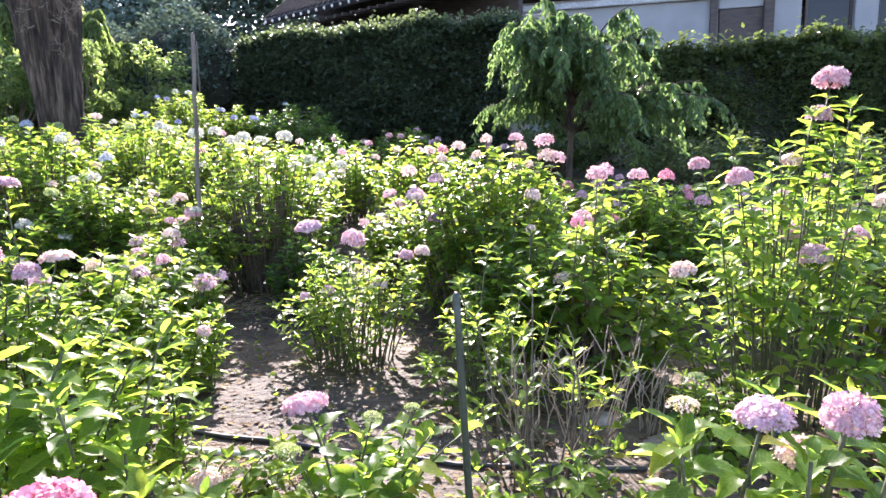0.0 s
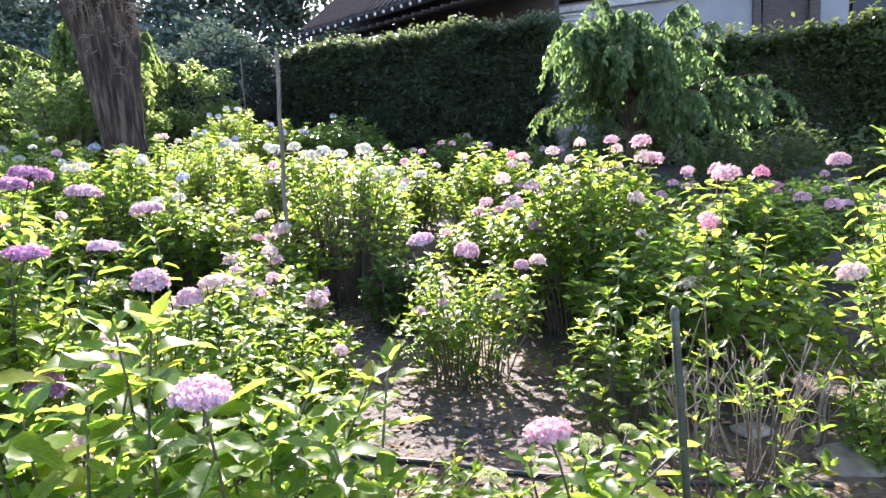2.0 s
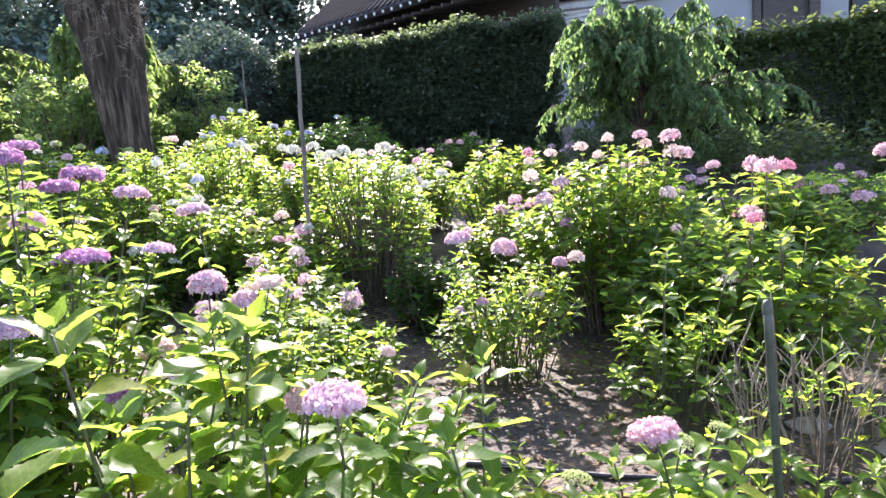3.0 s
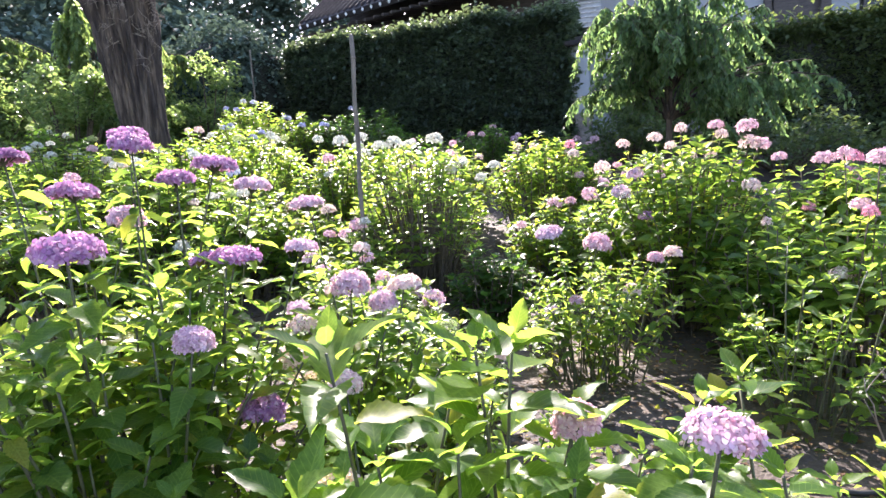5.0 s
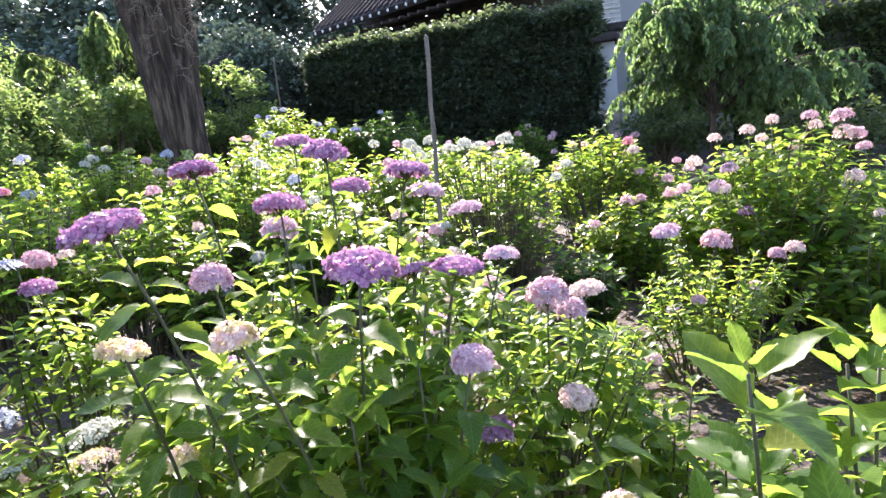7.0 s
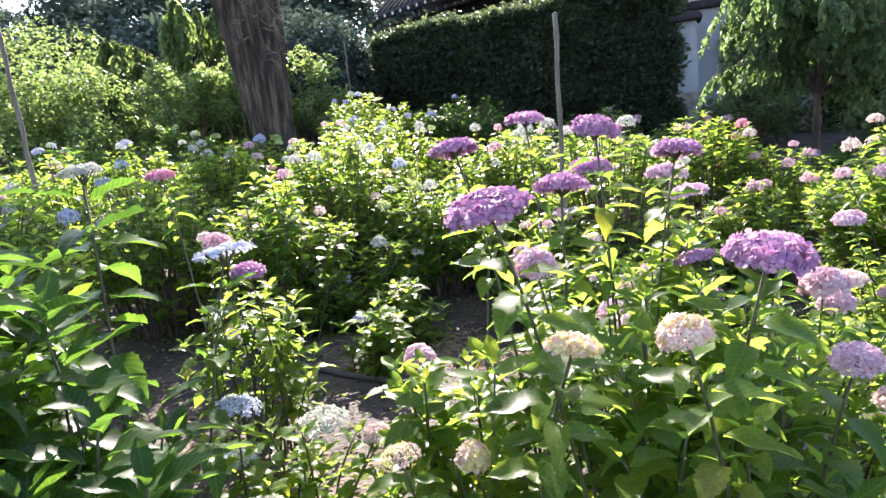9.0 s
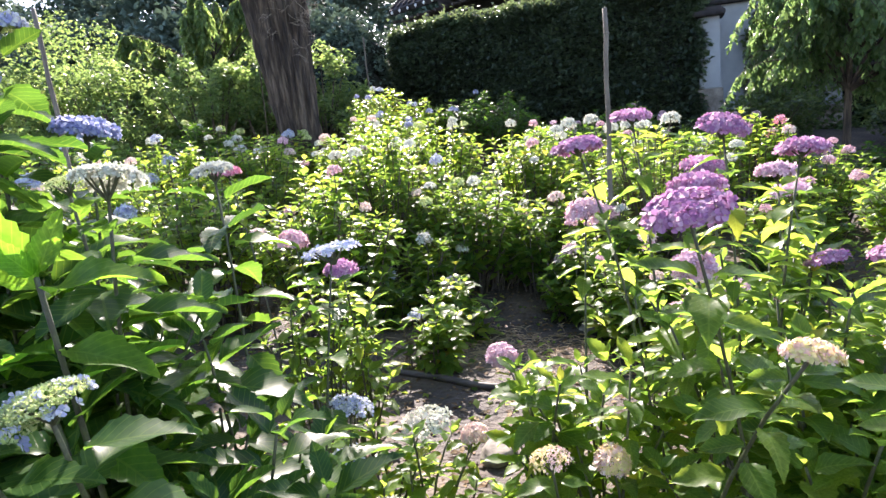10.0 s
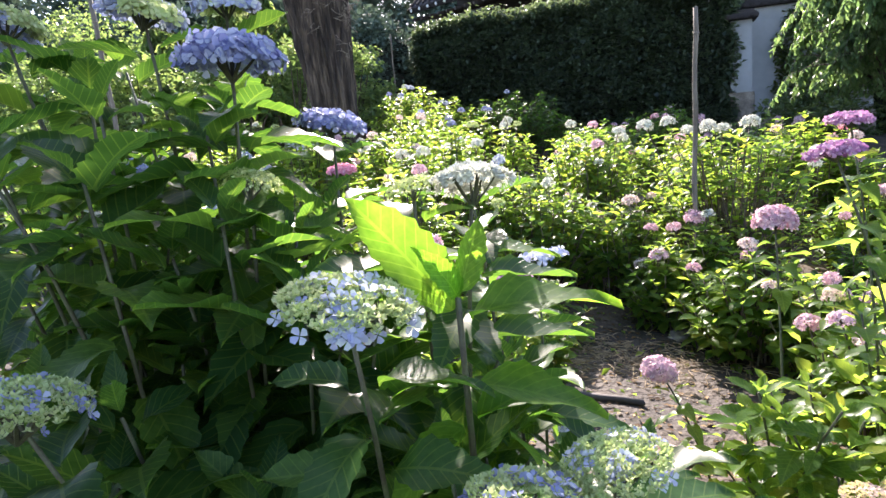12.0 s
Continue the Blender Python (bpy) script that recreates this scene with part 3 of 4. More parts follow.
hydrangea(-2.15, 2.90, 0.95, 0.55, 30, "hydrangea bush with small mauve flower heads", leaf=0.122, near=True,
          heads=[(-2.13, 2.72, 1.16, 0.17, "mauve", "mop"), (-1.93, 2.95, 1.12, 0.16, "pale", "flat"), (-2.02, 2.85, 1.05, 0.13, "mauve", "mop"), (-2.4, 3.25, 1.48, 0.165, "mauve", "flat"),
                 (-2.40, 2.75, 0.86, 0.15, "pale", "mop"), (-2.40, 2.90, 0.70, 0.15, "cream", "bud"), (-1.75, 3.2, 0.85, 0.10, "green", "bud")])
hydrangea(-3.35, 2.55, 1.02, 0.38, 15, "hydrangea bush with fading cream and pink heads", leaf=0.148, near=True,
          heads=[(-3.14, 1.61, 1.35, 0.10, "cream", "flat"), (-3.26, 3.21, 1.46, 0.17, "mauve", "mop"), (-3.555, 2.10, 0.91, 0.12, "cream", "bud"), (-3.37, 2.24, 0.83, 0.12, "cream", "mop")])

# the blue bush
hydrangea(-4.95, 2.00, 1.66, 0.52, 50, "tall blue hydrangea bush with broad leaves coloured as in shade", leaf=0.225, near=True, dark=True,
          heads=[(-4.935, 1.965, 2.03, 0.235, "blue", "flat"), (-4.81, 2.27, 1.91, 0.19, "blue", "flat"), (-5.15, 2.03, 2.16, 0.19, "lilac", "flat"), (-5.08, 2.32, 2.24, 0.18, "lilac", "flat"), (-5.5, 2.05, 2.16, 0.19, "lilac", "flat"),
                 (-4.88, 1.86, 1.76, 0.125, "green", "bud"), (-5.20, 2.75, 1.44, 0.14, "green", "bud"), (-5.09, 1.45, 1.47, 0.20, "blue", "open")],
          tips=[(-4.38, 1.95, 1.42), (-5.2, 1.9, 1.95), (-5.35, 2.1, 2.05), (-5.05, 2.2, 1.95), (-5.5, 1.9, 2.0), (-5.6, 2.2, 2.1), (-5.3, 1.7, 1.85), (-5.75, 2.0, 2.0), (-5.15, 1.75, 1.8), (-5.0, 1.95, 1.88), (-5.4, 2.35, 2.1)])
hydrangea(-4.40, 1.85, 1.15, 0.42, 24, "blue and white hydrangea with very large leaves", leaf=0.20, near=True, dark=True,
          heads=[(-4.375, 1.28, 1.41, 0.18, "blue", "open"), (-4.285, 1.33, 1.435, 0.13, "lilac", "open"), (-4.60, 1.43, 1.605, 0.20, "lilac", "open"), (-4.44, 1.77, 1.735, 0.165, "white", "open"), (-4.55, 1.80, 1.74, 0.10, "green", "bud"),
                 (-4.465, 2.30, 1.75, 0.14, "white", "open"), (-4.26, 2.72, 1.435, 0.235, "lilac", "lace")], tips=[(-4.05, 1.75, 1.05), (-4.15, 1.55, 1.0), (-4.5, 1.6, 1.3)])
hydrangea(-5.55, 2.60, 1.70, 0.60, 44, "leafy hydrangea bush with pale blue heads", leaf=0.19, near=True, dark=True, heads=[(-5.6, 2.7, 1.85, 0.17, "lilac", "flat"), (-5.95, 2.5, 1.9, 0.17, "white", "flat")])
hydrangea(-4.12, 2.72, 0.55, 0.38, 9, "low lacecap hydrangea with white and pale blue florets", leaf=0.12, near=True,
          heads=[(-4.21, 2.56, 0.90, 0.18, "lilac", "lace"), (-3.97, 2.74, 0.75, 0.20, "white", "lace"), (-4.28, 2.65, 0.66, 0.18, "lilac", "lace"), (-4.08, 2.35, 0.62, 0.18, "white", "lace"), (-3.8, 2.9, 0.62, 0.12, "pale", "mop")])
hydrangea(-3.42, 2.95, 0.55, 0.28, 3, "low hydrangea with cream flower heads", leaf=0.14, near=True, heads=[(-3.668, 3.45, 0.76, 0.17, "mauve", "mop")], tips=[(-3.5, 2.3, 1.05), (-3.35, 2.45, 0.95)])
hydrangea(-4.55, 3.55, 0.95, 0.42, 18, "hydrangea bush with small pink heads", leaf=0.13, near=True, heads=[(-4.74, 3.70, 1.38, 0.17, "pink", "mop"), (-4.33, 3.08, 1.31, 0.15, "magenta", "flat"), (-5.26, 4.15, 1.79, 0.18, "hot", "flat")])



def tall_shoot(foot, top, leaves, label):
    """One upright shoot with a few very large leaves: (share of height, direction, length)."""
    g = ground_z(*foot)
    base, tip = Vector((*foot, g)), Vector(top)
    ob = thing("hydrangea_shoot", foot[0], foot[1], g, label, "hydrangea")
    curve = [p - base for p in bow(base, tip, 0.1, 8)]
    v, f = tube(curve, [0.009 - 0.0006 * i for i in range(8)], 7)
    part("stem", np_mesh("stem", v, f, STEM_GREEN), ob)
    for n, (share, d, size) in enumerate(leaves):
        k = min(6, int(share * 7))
        p = curve[k].lerp(curve[k + 1], share * 7 - k)
        d = Vector(d)
        up = Vector((0, -0.25, 1)) if d.normalized().z < 0.7 else Vector((0.5, -0.8, 0.4))
        part("leaf", YOUNG_LEAF[n % 4], ob, at=Matrix(placed(d, up, p + d.normalized() * size * 0.08, size, 0.92)))


tall_shoot((-4.44, 1.72), (-4.465, 1.57, 1.585), ((0.97, (-0.62, -0.05, 0.85), 0.235), (0.97, (1.0, -0.1, 0.30), 0.215), (1.0, (0.25, 0.3, 0.8), 0.12), (1.0, (-0.15, -0.4, 0.5), 0.10), (0.88, (0.95, -0.2, -0.12), 0.20),
           (0.88, (-0.9, 0.3, -0.1), 0.19), (0.82, (0.75, 0.5, 0.15), 0.19), (0.82, (-0.5, -0.45, -0.2), 0.17), (0.72, (0.85, -0.3, -0.3), 0.20), (0.70, (-0.9, -0.1, -0.3), 0.19), (0.6, (0.6, 0.6, -0.2), 0.18)),
           "single hydrangea shoot with very large upright leaves")


# the middle beds
hydrangea(0.30, 3.75, 0.78, 0.50, 26, "loose hydrangea bush with upright leaf tufts", leaf=0.12, near=True, pairs=5, tips=[(0.1, 3.4, 0.9), (0.5, 3.5, 0.95), (0.75, 3.6, 0.85), (0.3, 3.9, 1.05)])
hydrangea(-1.32, 5.9, 0.80, 0.42, 26, "low hydrangea between two taller bushes, leaves coloured as in shade", leaf=0.12, dark=True)
hydrangea(-1.75, 3.75, 0.72, 0.38, 22, "low leafy hydrangea with a pink bud", leaf=0.12, near=True, auto=2, colours=("pale", "pink"), size=0.11)
hydrangea(-2.35, 3.95, 0.90, 0.42, 28, "hydrangea bush with small mauve and pink heads", leaf=0.13, auto=5, colours=("mauve", "pink", "pale"), size=0.15)
hydrangea(-2.55, 5.25, 0.82, 0.55, 40, "low hydrangea bush with pale heads", leaf=0.12, auto=5, colours=("pale", "pink", "mauve"), size=0.14)
hydrangea(0.65, 4.75, 1.05, 0.55, 44, "leafy hydrangea bush in strong sun", leaf=0.13, auto=3, colours=("pale", "pink"), size=0.13)
hydrangea(-0.70, 4.55, 0.92, 0.62, 34, PINK_LABEL, leaf=0.11, near=True,
          heads=[(-1.02, 4.50, 1.14, 0.19, "mauve", "flat"), (-0.68, 4.50, 1.04, 0.19, "pink", "mop"), (-0.28, 4.50, 0.92, 0.12, "pink", "mop"), (-0.16, 4.50, 0.95, 0.13, "pale", "mop"),
                 (-0.48, 4.40, 0.72, 0.13, "pale", "mop"), (-0.86, 4.40, 0.67, 0.10, "pink", "mop"), (-1.04, 4.40, 0.62, 0.09, "mauve", "mop")])
hydrangea(0.45, 5.90, 1.72, 0.95, 110, "large rounded hydrangea bush with many pink heads", leaf=0.13, auto=10, colours=("pink", "pale", "mauve"), size=0.14,
          heads=[(0.69, 5.70, 1.89, 0.15, "pink", "mop"), (0.96, 5.70, 1.86, 0.18, "pink", "mop"), (0.98, 5.70, 1.71, 0.18, "pale", "mop"), (1.08, 5.70, 1.70, 0.18, "pink", "mop"), (0.15, 5.70, 1.81, 0.14, "pale", "mop"),
                 (-0.13, 5.70, 1.77, 0.13, "pale", "mop"), (-0.32, 5.70, 1.57, 0.15, "pale", "mop"), (-0.06, 5.60, 1.50, 0.16, "mauve", "mop"), (-0.25, 5.40, 1.36, 0.17, "mauve", "mop"), (-0.49, 5.50, 1.37, 0.14, "pink", "mop"),
                 (0.80, 5.30, 1.35, 0.15, "pale", "mop"), (-0.08, 5.30, 1.15, 0.14, "magenta", "mop"), (0.42, 5.80, 1.88, 0.12, "pale", "mop")])
hydrangea(2.15, 6.30, 1.38, 0.80, 85, PINK_LABEL, leaf=0.13,
          heads=[(1.64, 6.40, 1.58, 0.16, "pink", "mop"), (2.08, 6.40, 1.54, 0.22, "pink", "mop"), (2.39, 6.40, 1.53, 0.17, "hot", "mop"), (2.70, 6.20, 1.26, 0.17, "pink", "mop"), (3.02, 6.20, 1.17, 0.18, "pink", "mop"), (1.76, 6.10, 1.08, 0.14, "hot", "mop")])
hydrangea(1.20, 4.40, 1.22, 0.70, 38, "leafy hydrangea bush with few flowers in strong sun", leaf=0.13, auto=2, colours=("pale", "pink"),
          heads=[(1.10, 4.26, 1.53, 0.17, "pink", "mop"), (1.36, 5.0, 1.56, 0.14, "pink", "mop"), (0.93, 4.1, 1.20, 0.11, "hot", "mop")])
hydrangea(2.15, 3.70, 1.50, 0.72, 34, "tall sunlit hydrangea bush with pink heads", leaf=0.14, near=True,
          heads=[(2.156, 3.384, 2.04, 0.18, "pink", "mop"), (2.154, 3.46, 1.855, 0.14, "mauve", "mop"), (1.99, 3.43, 1.60, 0.12, "pale", "mop"), (1.71, 4.00, 1.59, 0.13, "pink", "mop"), (1.50, 3.025, 1.50, 0.13, "pink", "mop"),
                 (2.80, 4.00, 1.12, 0.17, "pink", "mop"), (2.30, 3.90, 1.14, 0.17, "mauve", "mop"), (2.09, 3.32, 1.06, 0.17, "mauve", "mop"), (1.31, 3.21, 1.0, 0.15, "pale", "mop"), (1.62, 3.35, 1.03, 0.11, "green", "bud")],
          tips=[(1.72, 3.6, 1.72), (2.45, 3.5, 1.66), (2.02, 3.30, 1.84), (2.26, 3.35, 1.90), (2.40, 3.45, 1.76), (1.88, 3.35, 1.66), (2.12, 3.25, 1.70), (1.62, 3.15, 1.46), (1.75, 3.20, 1.55), (2.3, 3.2, 1.55), (1.45, 3.1, 1.28),
                (1.62, 3.0, 1.22), (1.85, 3.05, 1.35), (2.05, 3.0, 1.25), (1.5, 3.05, 0.98), (1.75, 2.95, 0.95)])
hydrangea(1.45, 3.10, 0.42, 0.35, 12, "low hydrangea shoots with a green bud", leaf=0.11, near=True, heads=[(1.28, 2.9, 0.50, 0.10, "green", "bud")])
hydrangea(3.30, 4.70, 1.75, 0.85, 46, PINK_LABEL, leaf=0.14, auto=6, colours=("pink", "pale"))
hydrangea(2.60, 2.75, 0.85, 0.55, 20, "leafy hydrangea bush with pale heads", leaf=0.14, auto=3, colours=("pale", "mauve"))
hydrangea(-2.02, 6.75, 1.78, 0.72, 95, "rounded hydrangea bush topped with white flower heads", leaf=0.12, pairs=4,
          heads=[(-1.81, 6.90, 1.99, 0.20, "white", "mop"), (-2.08, 6.90, 1.95, 0.17, "white", "mop"), (-2.25, 6.80, 1.96, 0.19, "white", "mop"), (-2.41, 6.90, 1.95, 0.17, "white", "mop"), (-1.53, 6.90, 1.72, 0.15, "white", "mop"),
                 (-1.17, 6.90, 1.67, 0.15, "white", "mop"), (-1.65, 6.70, 1.64, 0.15, "white", "mop"), (-2.83, 6.90, 2.02, 0.18, "white", "mop"), (-2.60, 6.90, 2.05, 0.18, "white", "mop"), (-1.35, 6.6, 1.55, 0.13, "white", "mop")])

MIXED = ("pale", "white", "pink", "lilac", "green")
for bx, by, bh, br, bn, ba, bc in (
        (-0.5, 7.2, 1.0, 0.6, 45, 3, ('pink', 'pale')), (-1.9, 8.1, 1.3, 0.7, 55, 5, ('white', 'pale')),
        (-3.1, 6.7, 0.95, 0.5, 40, 3, ("pale", "pink")), (-3.9, 6.9, 1.18, 0.8, 70, 8, ("white", "green", "pale")), (-4.3, 6.1, 0.72, 0.42, 28, 3, ("white", "pale")), (-2.9, 5.95, 0.75, 0.42, 28, 3, ("pale", "mauve")), (-4.75, 5.75, 0.55, 0.36, 18, 2, ("white", "lilac")), (-2.6, 6.2, 0.95, 0.45, 30, 3, ("pink", "white")), (-4.9, 7.3, 1.65, 0.8, 75, 9, ("white", "pale", "lilac")),
        (-5.1, 5.6, 1.40, 0.65, 60, 5, ("pink", "pale", "lilac")), (-2.2, 4.75, 0.80, 0.45, 34, 3, ("mauve", "pink")),
        (-3.2, 8.4, 1.55, 0.8, 70, 7, ("white", "pink", "pale")), (-4.4, 9.0, 1.6, 0.85, 70, 8, ("white", "green")), (-5.6, 9.6, 1.6, 0.9, 75, 8, ("white", "pale")),
        (-5.4, 11.2, 1.6, 0.9, 75, 5, ("lilac", "blue")), (-6.7, 8.2, 1.6, 0.85, 70, 8, ("white", "pale", "pink")), (-7.0, 10.3, 1.5, 0.8, 65, 7, ("white", "green", "lilac")),
        (-8.4, 9.2, 1.5, 0.9, 70, 7, ("white", "green", "lilac")), (-6.4, 5.9, 1.5, 0.8, 65, 5, MIXED), (-7.9, 6.9, 1.6, 0.9, 70, 5, MIXED), (-6.8, 4.2, 1.55, 0.8, 65, 4, ("lilac", "white")),
        (-9.6, 8.0, 1.6, 0.9, 60, 4, MIXED), (-6.0, 14.2, 1.85, 1.0, 90, 6, ("blue", "lilac")), (-5.0, 15.0, 1.6, 0.8, 60, 5, ("blue", "lilac")), (-4.0, 5.4, 0.55, 0.32, 16, 1, ("pale",)), (-4.15, 4.7, 0.5, 0.28, 12, 1, ("lilac",)),
        (-0.35, 8.9, 1.62, 0.8, 70, 9, ("pale", "pink", "hot")), (-1.6, 10.2, 1.3, 0.8, 55, 6, ("pink", "pale")), (0.4, 8.6, 1.2, 0.8, 55, 5, ("pink",)), (1.7, 8.2, 1.1, 0.8, 55, 6, ("hot", "pink")),
        (3.2, 7.6, 1.15, 0.8, 60, 6, ("pink", "hot")), (4.6, 6.8, 1.2, 0.9, 60, 5, ("pink",)), (4.4, 4.0, 1.4, 0.9, 60, 4, ("pink", "mauve")), (-2.8, 10.0, 1.35, 0.8, 55, 4, ("white", "pale"))):
    hydrangea(bx, by, bh, br, bn, "hydrangea bush with " + " and ".join(SHADE_WORDS[c] for c in bc[:2]) + " flower heads", leaf=0.12, auto=ba, colours=bc, size=0.16)
# far bushes whose shade is painted into the leaf colour
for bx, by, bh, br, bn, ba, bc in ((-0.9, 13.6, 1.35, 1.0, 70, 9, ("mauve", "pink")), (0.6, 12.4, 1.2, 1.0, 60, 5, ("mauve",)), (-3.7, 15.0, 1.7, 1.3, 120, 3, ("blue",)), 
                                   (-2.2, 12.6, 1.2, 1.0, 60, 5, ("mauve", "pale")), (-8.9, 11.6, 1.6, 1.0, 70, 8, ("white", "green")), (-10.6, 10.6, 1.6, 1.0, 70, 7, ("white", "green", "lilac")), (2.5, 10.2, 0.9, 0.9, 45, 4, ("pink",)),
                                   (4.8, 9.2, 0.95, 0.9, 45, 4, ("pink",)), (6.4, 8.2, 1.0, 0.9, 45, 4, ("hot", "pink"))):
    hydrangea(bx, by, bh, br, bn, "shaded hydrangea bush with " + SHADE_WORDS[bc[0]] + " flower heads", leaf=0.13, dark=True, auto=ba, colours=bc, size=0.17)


# ---- trees, shrubs and hedges ----
def foliage_mesh(points, template, mat, size, r, hang=0.0, shift=(0, 0, 0)):
    mats = []
    for p in points:
        d = Vector((r.gauss(0, 1), r.gauss(0, 1), r.gauss(0, 0.6) - hang))
        up = Vector((r.gauss(0, 0.5), r.gauss(0, 0.5), 1))
        mats.append(placed(d, up, Vector(p) - Vector(shift), size * r.uniform(0.7, 1.3)))
    V, F, UV = many(template, mats)
    return np_mesh("foliage", V, F, mat, UV)


def shrub(name, x, y, height, radius, leaves, size, mat, label, category, seed, lumps=26, z=None, dense=False):
    """A rounded shrub: limbs from the ground and a lumpy crown of single leaves."""
    r = random.Random(seed)
    g = ground_z(x, y) if z is None else z
    ob = thing(name, x, y, g, label, category)
    limbs, pts = [], []
    for i in range(lumps):
        a, q = r.uniform(0, 6.28), r.random() ** 0.5
        c = Vector((radius * q * math.cos(a), radius * q * math.sin(a), height * (0.25 + 0.68 * r.random() * math.sqrt(max(0.05, 1 - q * q * 0.8)))))
        limbs.append(tube(bow(Vector((0.1 * math.cos(a), 0.1 * math.sin(a), -0.05)), c, 0.1 * height, 5), [0.035, 0.03, 0.022, 0.015, 0.008], 5))
        rad = radius * r.uniform(0.22, 0.42)
        for _ in range(leaves // lumps):
            v = Vector((r.gauss(0, 1), r.gauss(0, 1), r.gauss(0, 1))).normalized() * rad * r.uniform(0.55, 1.0)
            if c.z + v.z > 0.05:
                pts.append(c + v)
    # solid blob within the crown, inner shade put into its colour
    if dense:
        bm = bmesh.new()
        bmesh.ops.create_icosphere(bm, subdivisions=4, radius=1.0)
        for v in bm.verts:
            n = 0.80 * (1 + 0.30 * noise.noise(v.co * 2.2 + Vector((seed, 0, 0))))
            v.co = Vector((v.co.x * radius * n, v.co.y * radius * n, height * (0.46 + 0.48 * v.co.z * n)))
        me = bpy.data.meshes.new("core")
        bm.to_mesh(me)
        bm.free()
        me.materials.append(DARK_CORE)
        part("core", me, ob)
    for v, f in limbs:
        part("limb", np_mesh("limb", v, f, STEM_WOOD), ob)
    part("crown", foliage_mesh(pts, LEAF_SMALL, mat, size, r), ob, kind="stuff")
    return ob


def hedge(a, b, thick, base, top, leaves, size, mat, label, seed, waves=0.10):
    """A clipped hedge from a to b: a solid core with inner shade as its colour, under a coat of single leaves."""
    r = random.Random(seed)
    a, b = Vector((*a, 0)), Vector((*b, 0))
    along = (b - a).normalized()
    across = Vector((-along.y, along.x, 0))
    length, height = (b - a).length, top - base
    ob = thing("hedge", a.x, a.y, base, label, "hedge")
    V, F = [], []
    nx, nz = int(length / 0.4), int(height / 0.4)
    inset = 0.34
    c = (a + b) / 2
    # plain block painted dark in place of the shade behind the leaves
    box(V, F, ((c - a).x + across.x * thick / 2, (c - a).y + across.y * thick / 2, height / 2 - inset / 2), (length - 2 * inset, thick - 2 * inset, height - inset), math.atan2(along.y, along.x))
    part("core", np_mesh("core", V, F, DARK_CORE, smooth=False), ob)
    areas = (("front", length * height), ("top", length * thick), ("left", thick * height), ("right", thick * height))
    total = sum(q for _, q in areas)
    pts = []
    for side, area in areas:
        for _ in range(int(leaves * area / total * (1.7 if side == "top" else 0.95))):
            u, v = r.random(), r.random()
            if side == "front":
                p, n = a + along * length * u + Vector((0, 0, height * v)), -across
            elif side == "top":
                p, n = a + along * length * u + across * thick * v + Vector((0, 0, height)), Vector((0, 0, 1))
            elif side == "left":
                p, n = a + across * thick * u + Vector((0, 0, height * v)), -along
            else:
                p, n = b + across * thick * u + Vector((0, 0, height * v)), along
            w = noise.noise(p * 0.55) * waves * 1.6 - 0.22 * (max(0, v - 0.86) / 0.14) ** 2 * (side != "top") + noise.noise(p * 1.1) * waves + noise.noise(p * 3.7) * waves * 0.6 + r.gauss(0, 0.035) - abs(r.gauss(0, 0.13)) + (abs(r.gauss(0, 0.17)) if side == "top" else 0)
            pts.append(p + n * w - a)
    part("foliage", foliage_mesh(pts, LEAF_SMALL, mat, size, r), ob, kind="stuff")
    return ob


hedge((-6.5, 19.3), (1.80, 16.38), 1.6, ground_z(-3, 18) - 0.2, 5.68, 52000, 0.15, LEAF_HEDGE, "tall dark clipped hedge with a sunlit flat top", 3, 0.16)
hedge((3.3, 17.0), (15.5, 14.4), 1.8, ground_z(6, 16) - 0.2, 4.92, 52000, 0.15, LEAF_HEDGE_LIGHT, "long shaded hedge below the white house", 4, 0.3)


def trunk_lean(h):
    return 0.30 - 0.105 * h


def trunk_radius(h):
    return 0.29 + 0.02 * h + 0.0125 * min(h, 4.6) ** 2


def big_tree():
    r = random.Random(5)
    x, y = -7.08, 11.0
    g = ground_z(x, y)
    ob = thing("broadleaf_tree", x, y, g, "large old tree with furrowed bark and high crown", "tree")
    V, F = [], []
    rings, sides = 90, 150
    for i in range(rings):
        h = i / (rings - 1) * 6.8
        cx, cy = trunk_lean(h), 0.03 * h
        rad = trunk_radius(h) + 0.14 * math.exp(-h * 2.2)
        for k in range(sides):
            q = 2 * math.pi * k / sides
            v = Vector((math.cos(q) * 3.2, math.sin(q) * 3.2, h * 0.42))
            w = Vector((v.x + 0.35 * noise.noise(v * 0.7 + Vector((9, 0, 0))), v.y + 0.35 * noise.noise(v * 0.7), v.z))
            groove = 0.30 * abs(noise.noise(w * 1.9)) ** 0.7 + 0.16 * abs(noise.noise(w * 4.1)) ** 0.7 - 0.12 + noise.noise(v * 0.5) * 0.10 + noise.noise(Vector((v.x * 4, v.y * 4, h * 3))) * 0.025
            rr = rad * (0.93 + groove)
            V.append((cx + rr * math.cos(q), cy + rr * math.sin(q), h - 0.1))
    for i in range(rings - 1):
        for k in range(sides):
            F.append((i * sides + k, i * sides + (k + 1) % sides, (i + 1) * sides + (k + 1) % sides, (i + 1) * sides + k))
    part("trunk", np_mesh("trunk", V, F, BARK), ob)
    fork = Vector((-0.25, 0.2, 6.3))
    pts = []
    for i in range(11):
        a = i * 2.4
        end = Vector((-1.1 + 2.1 * math.cos(a) * r.uniform(0.5, 1.1), 2.6 * math.sin(a) * r.uniform(0.5, 1.1), r.uniform(6.9, 9.2)))
        curve = bow(fork, end, 1.2, 7)
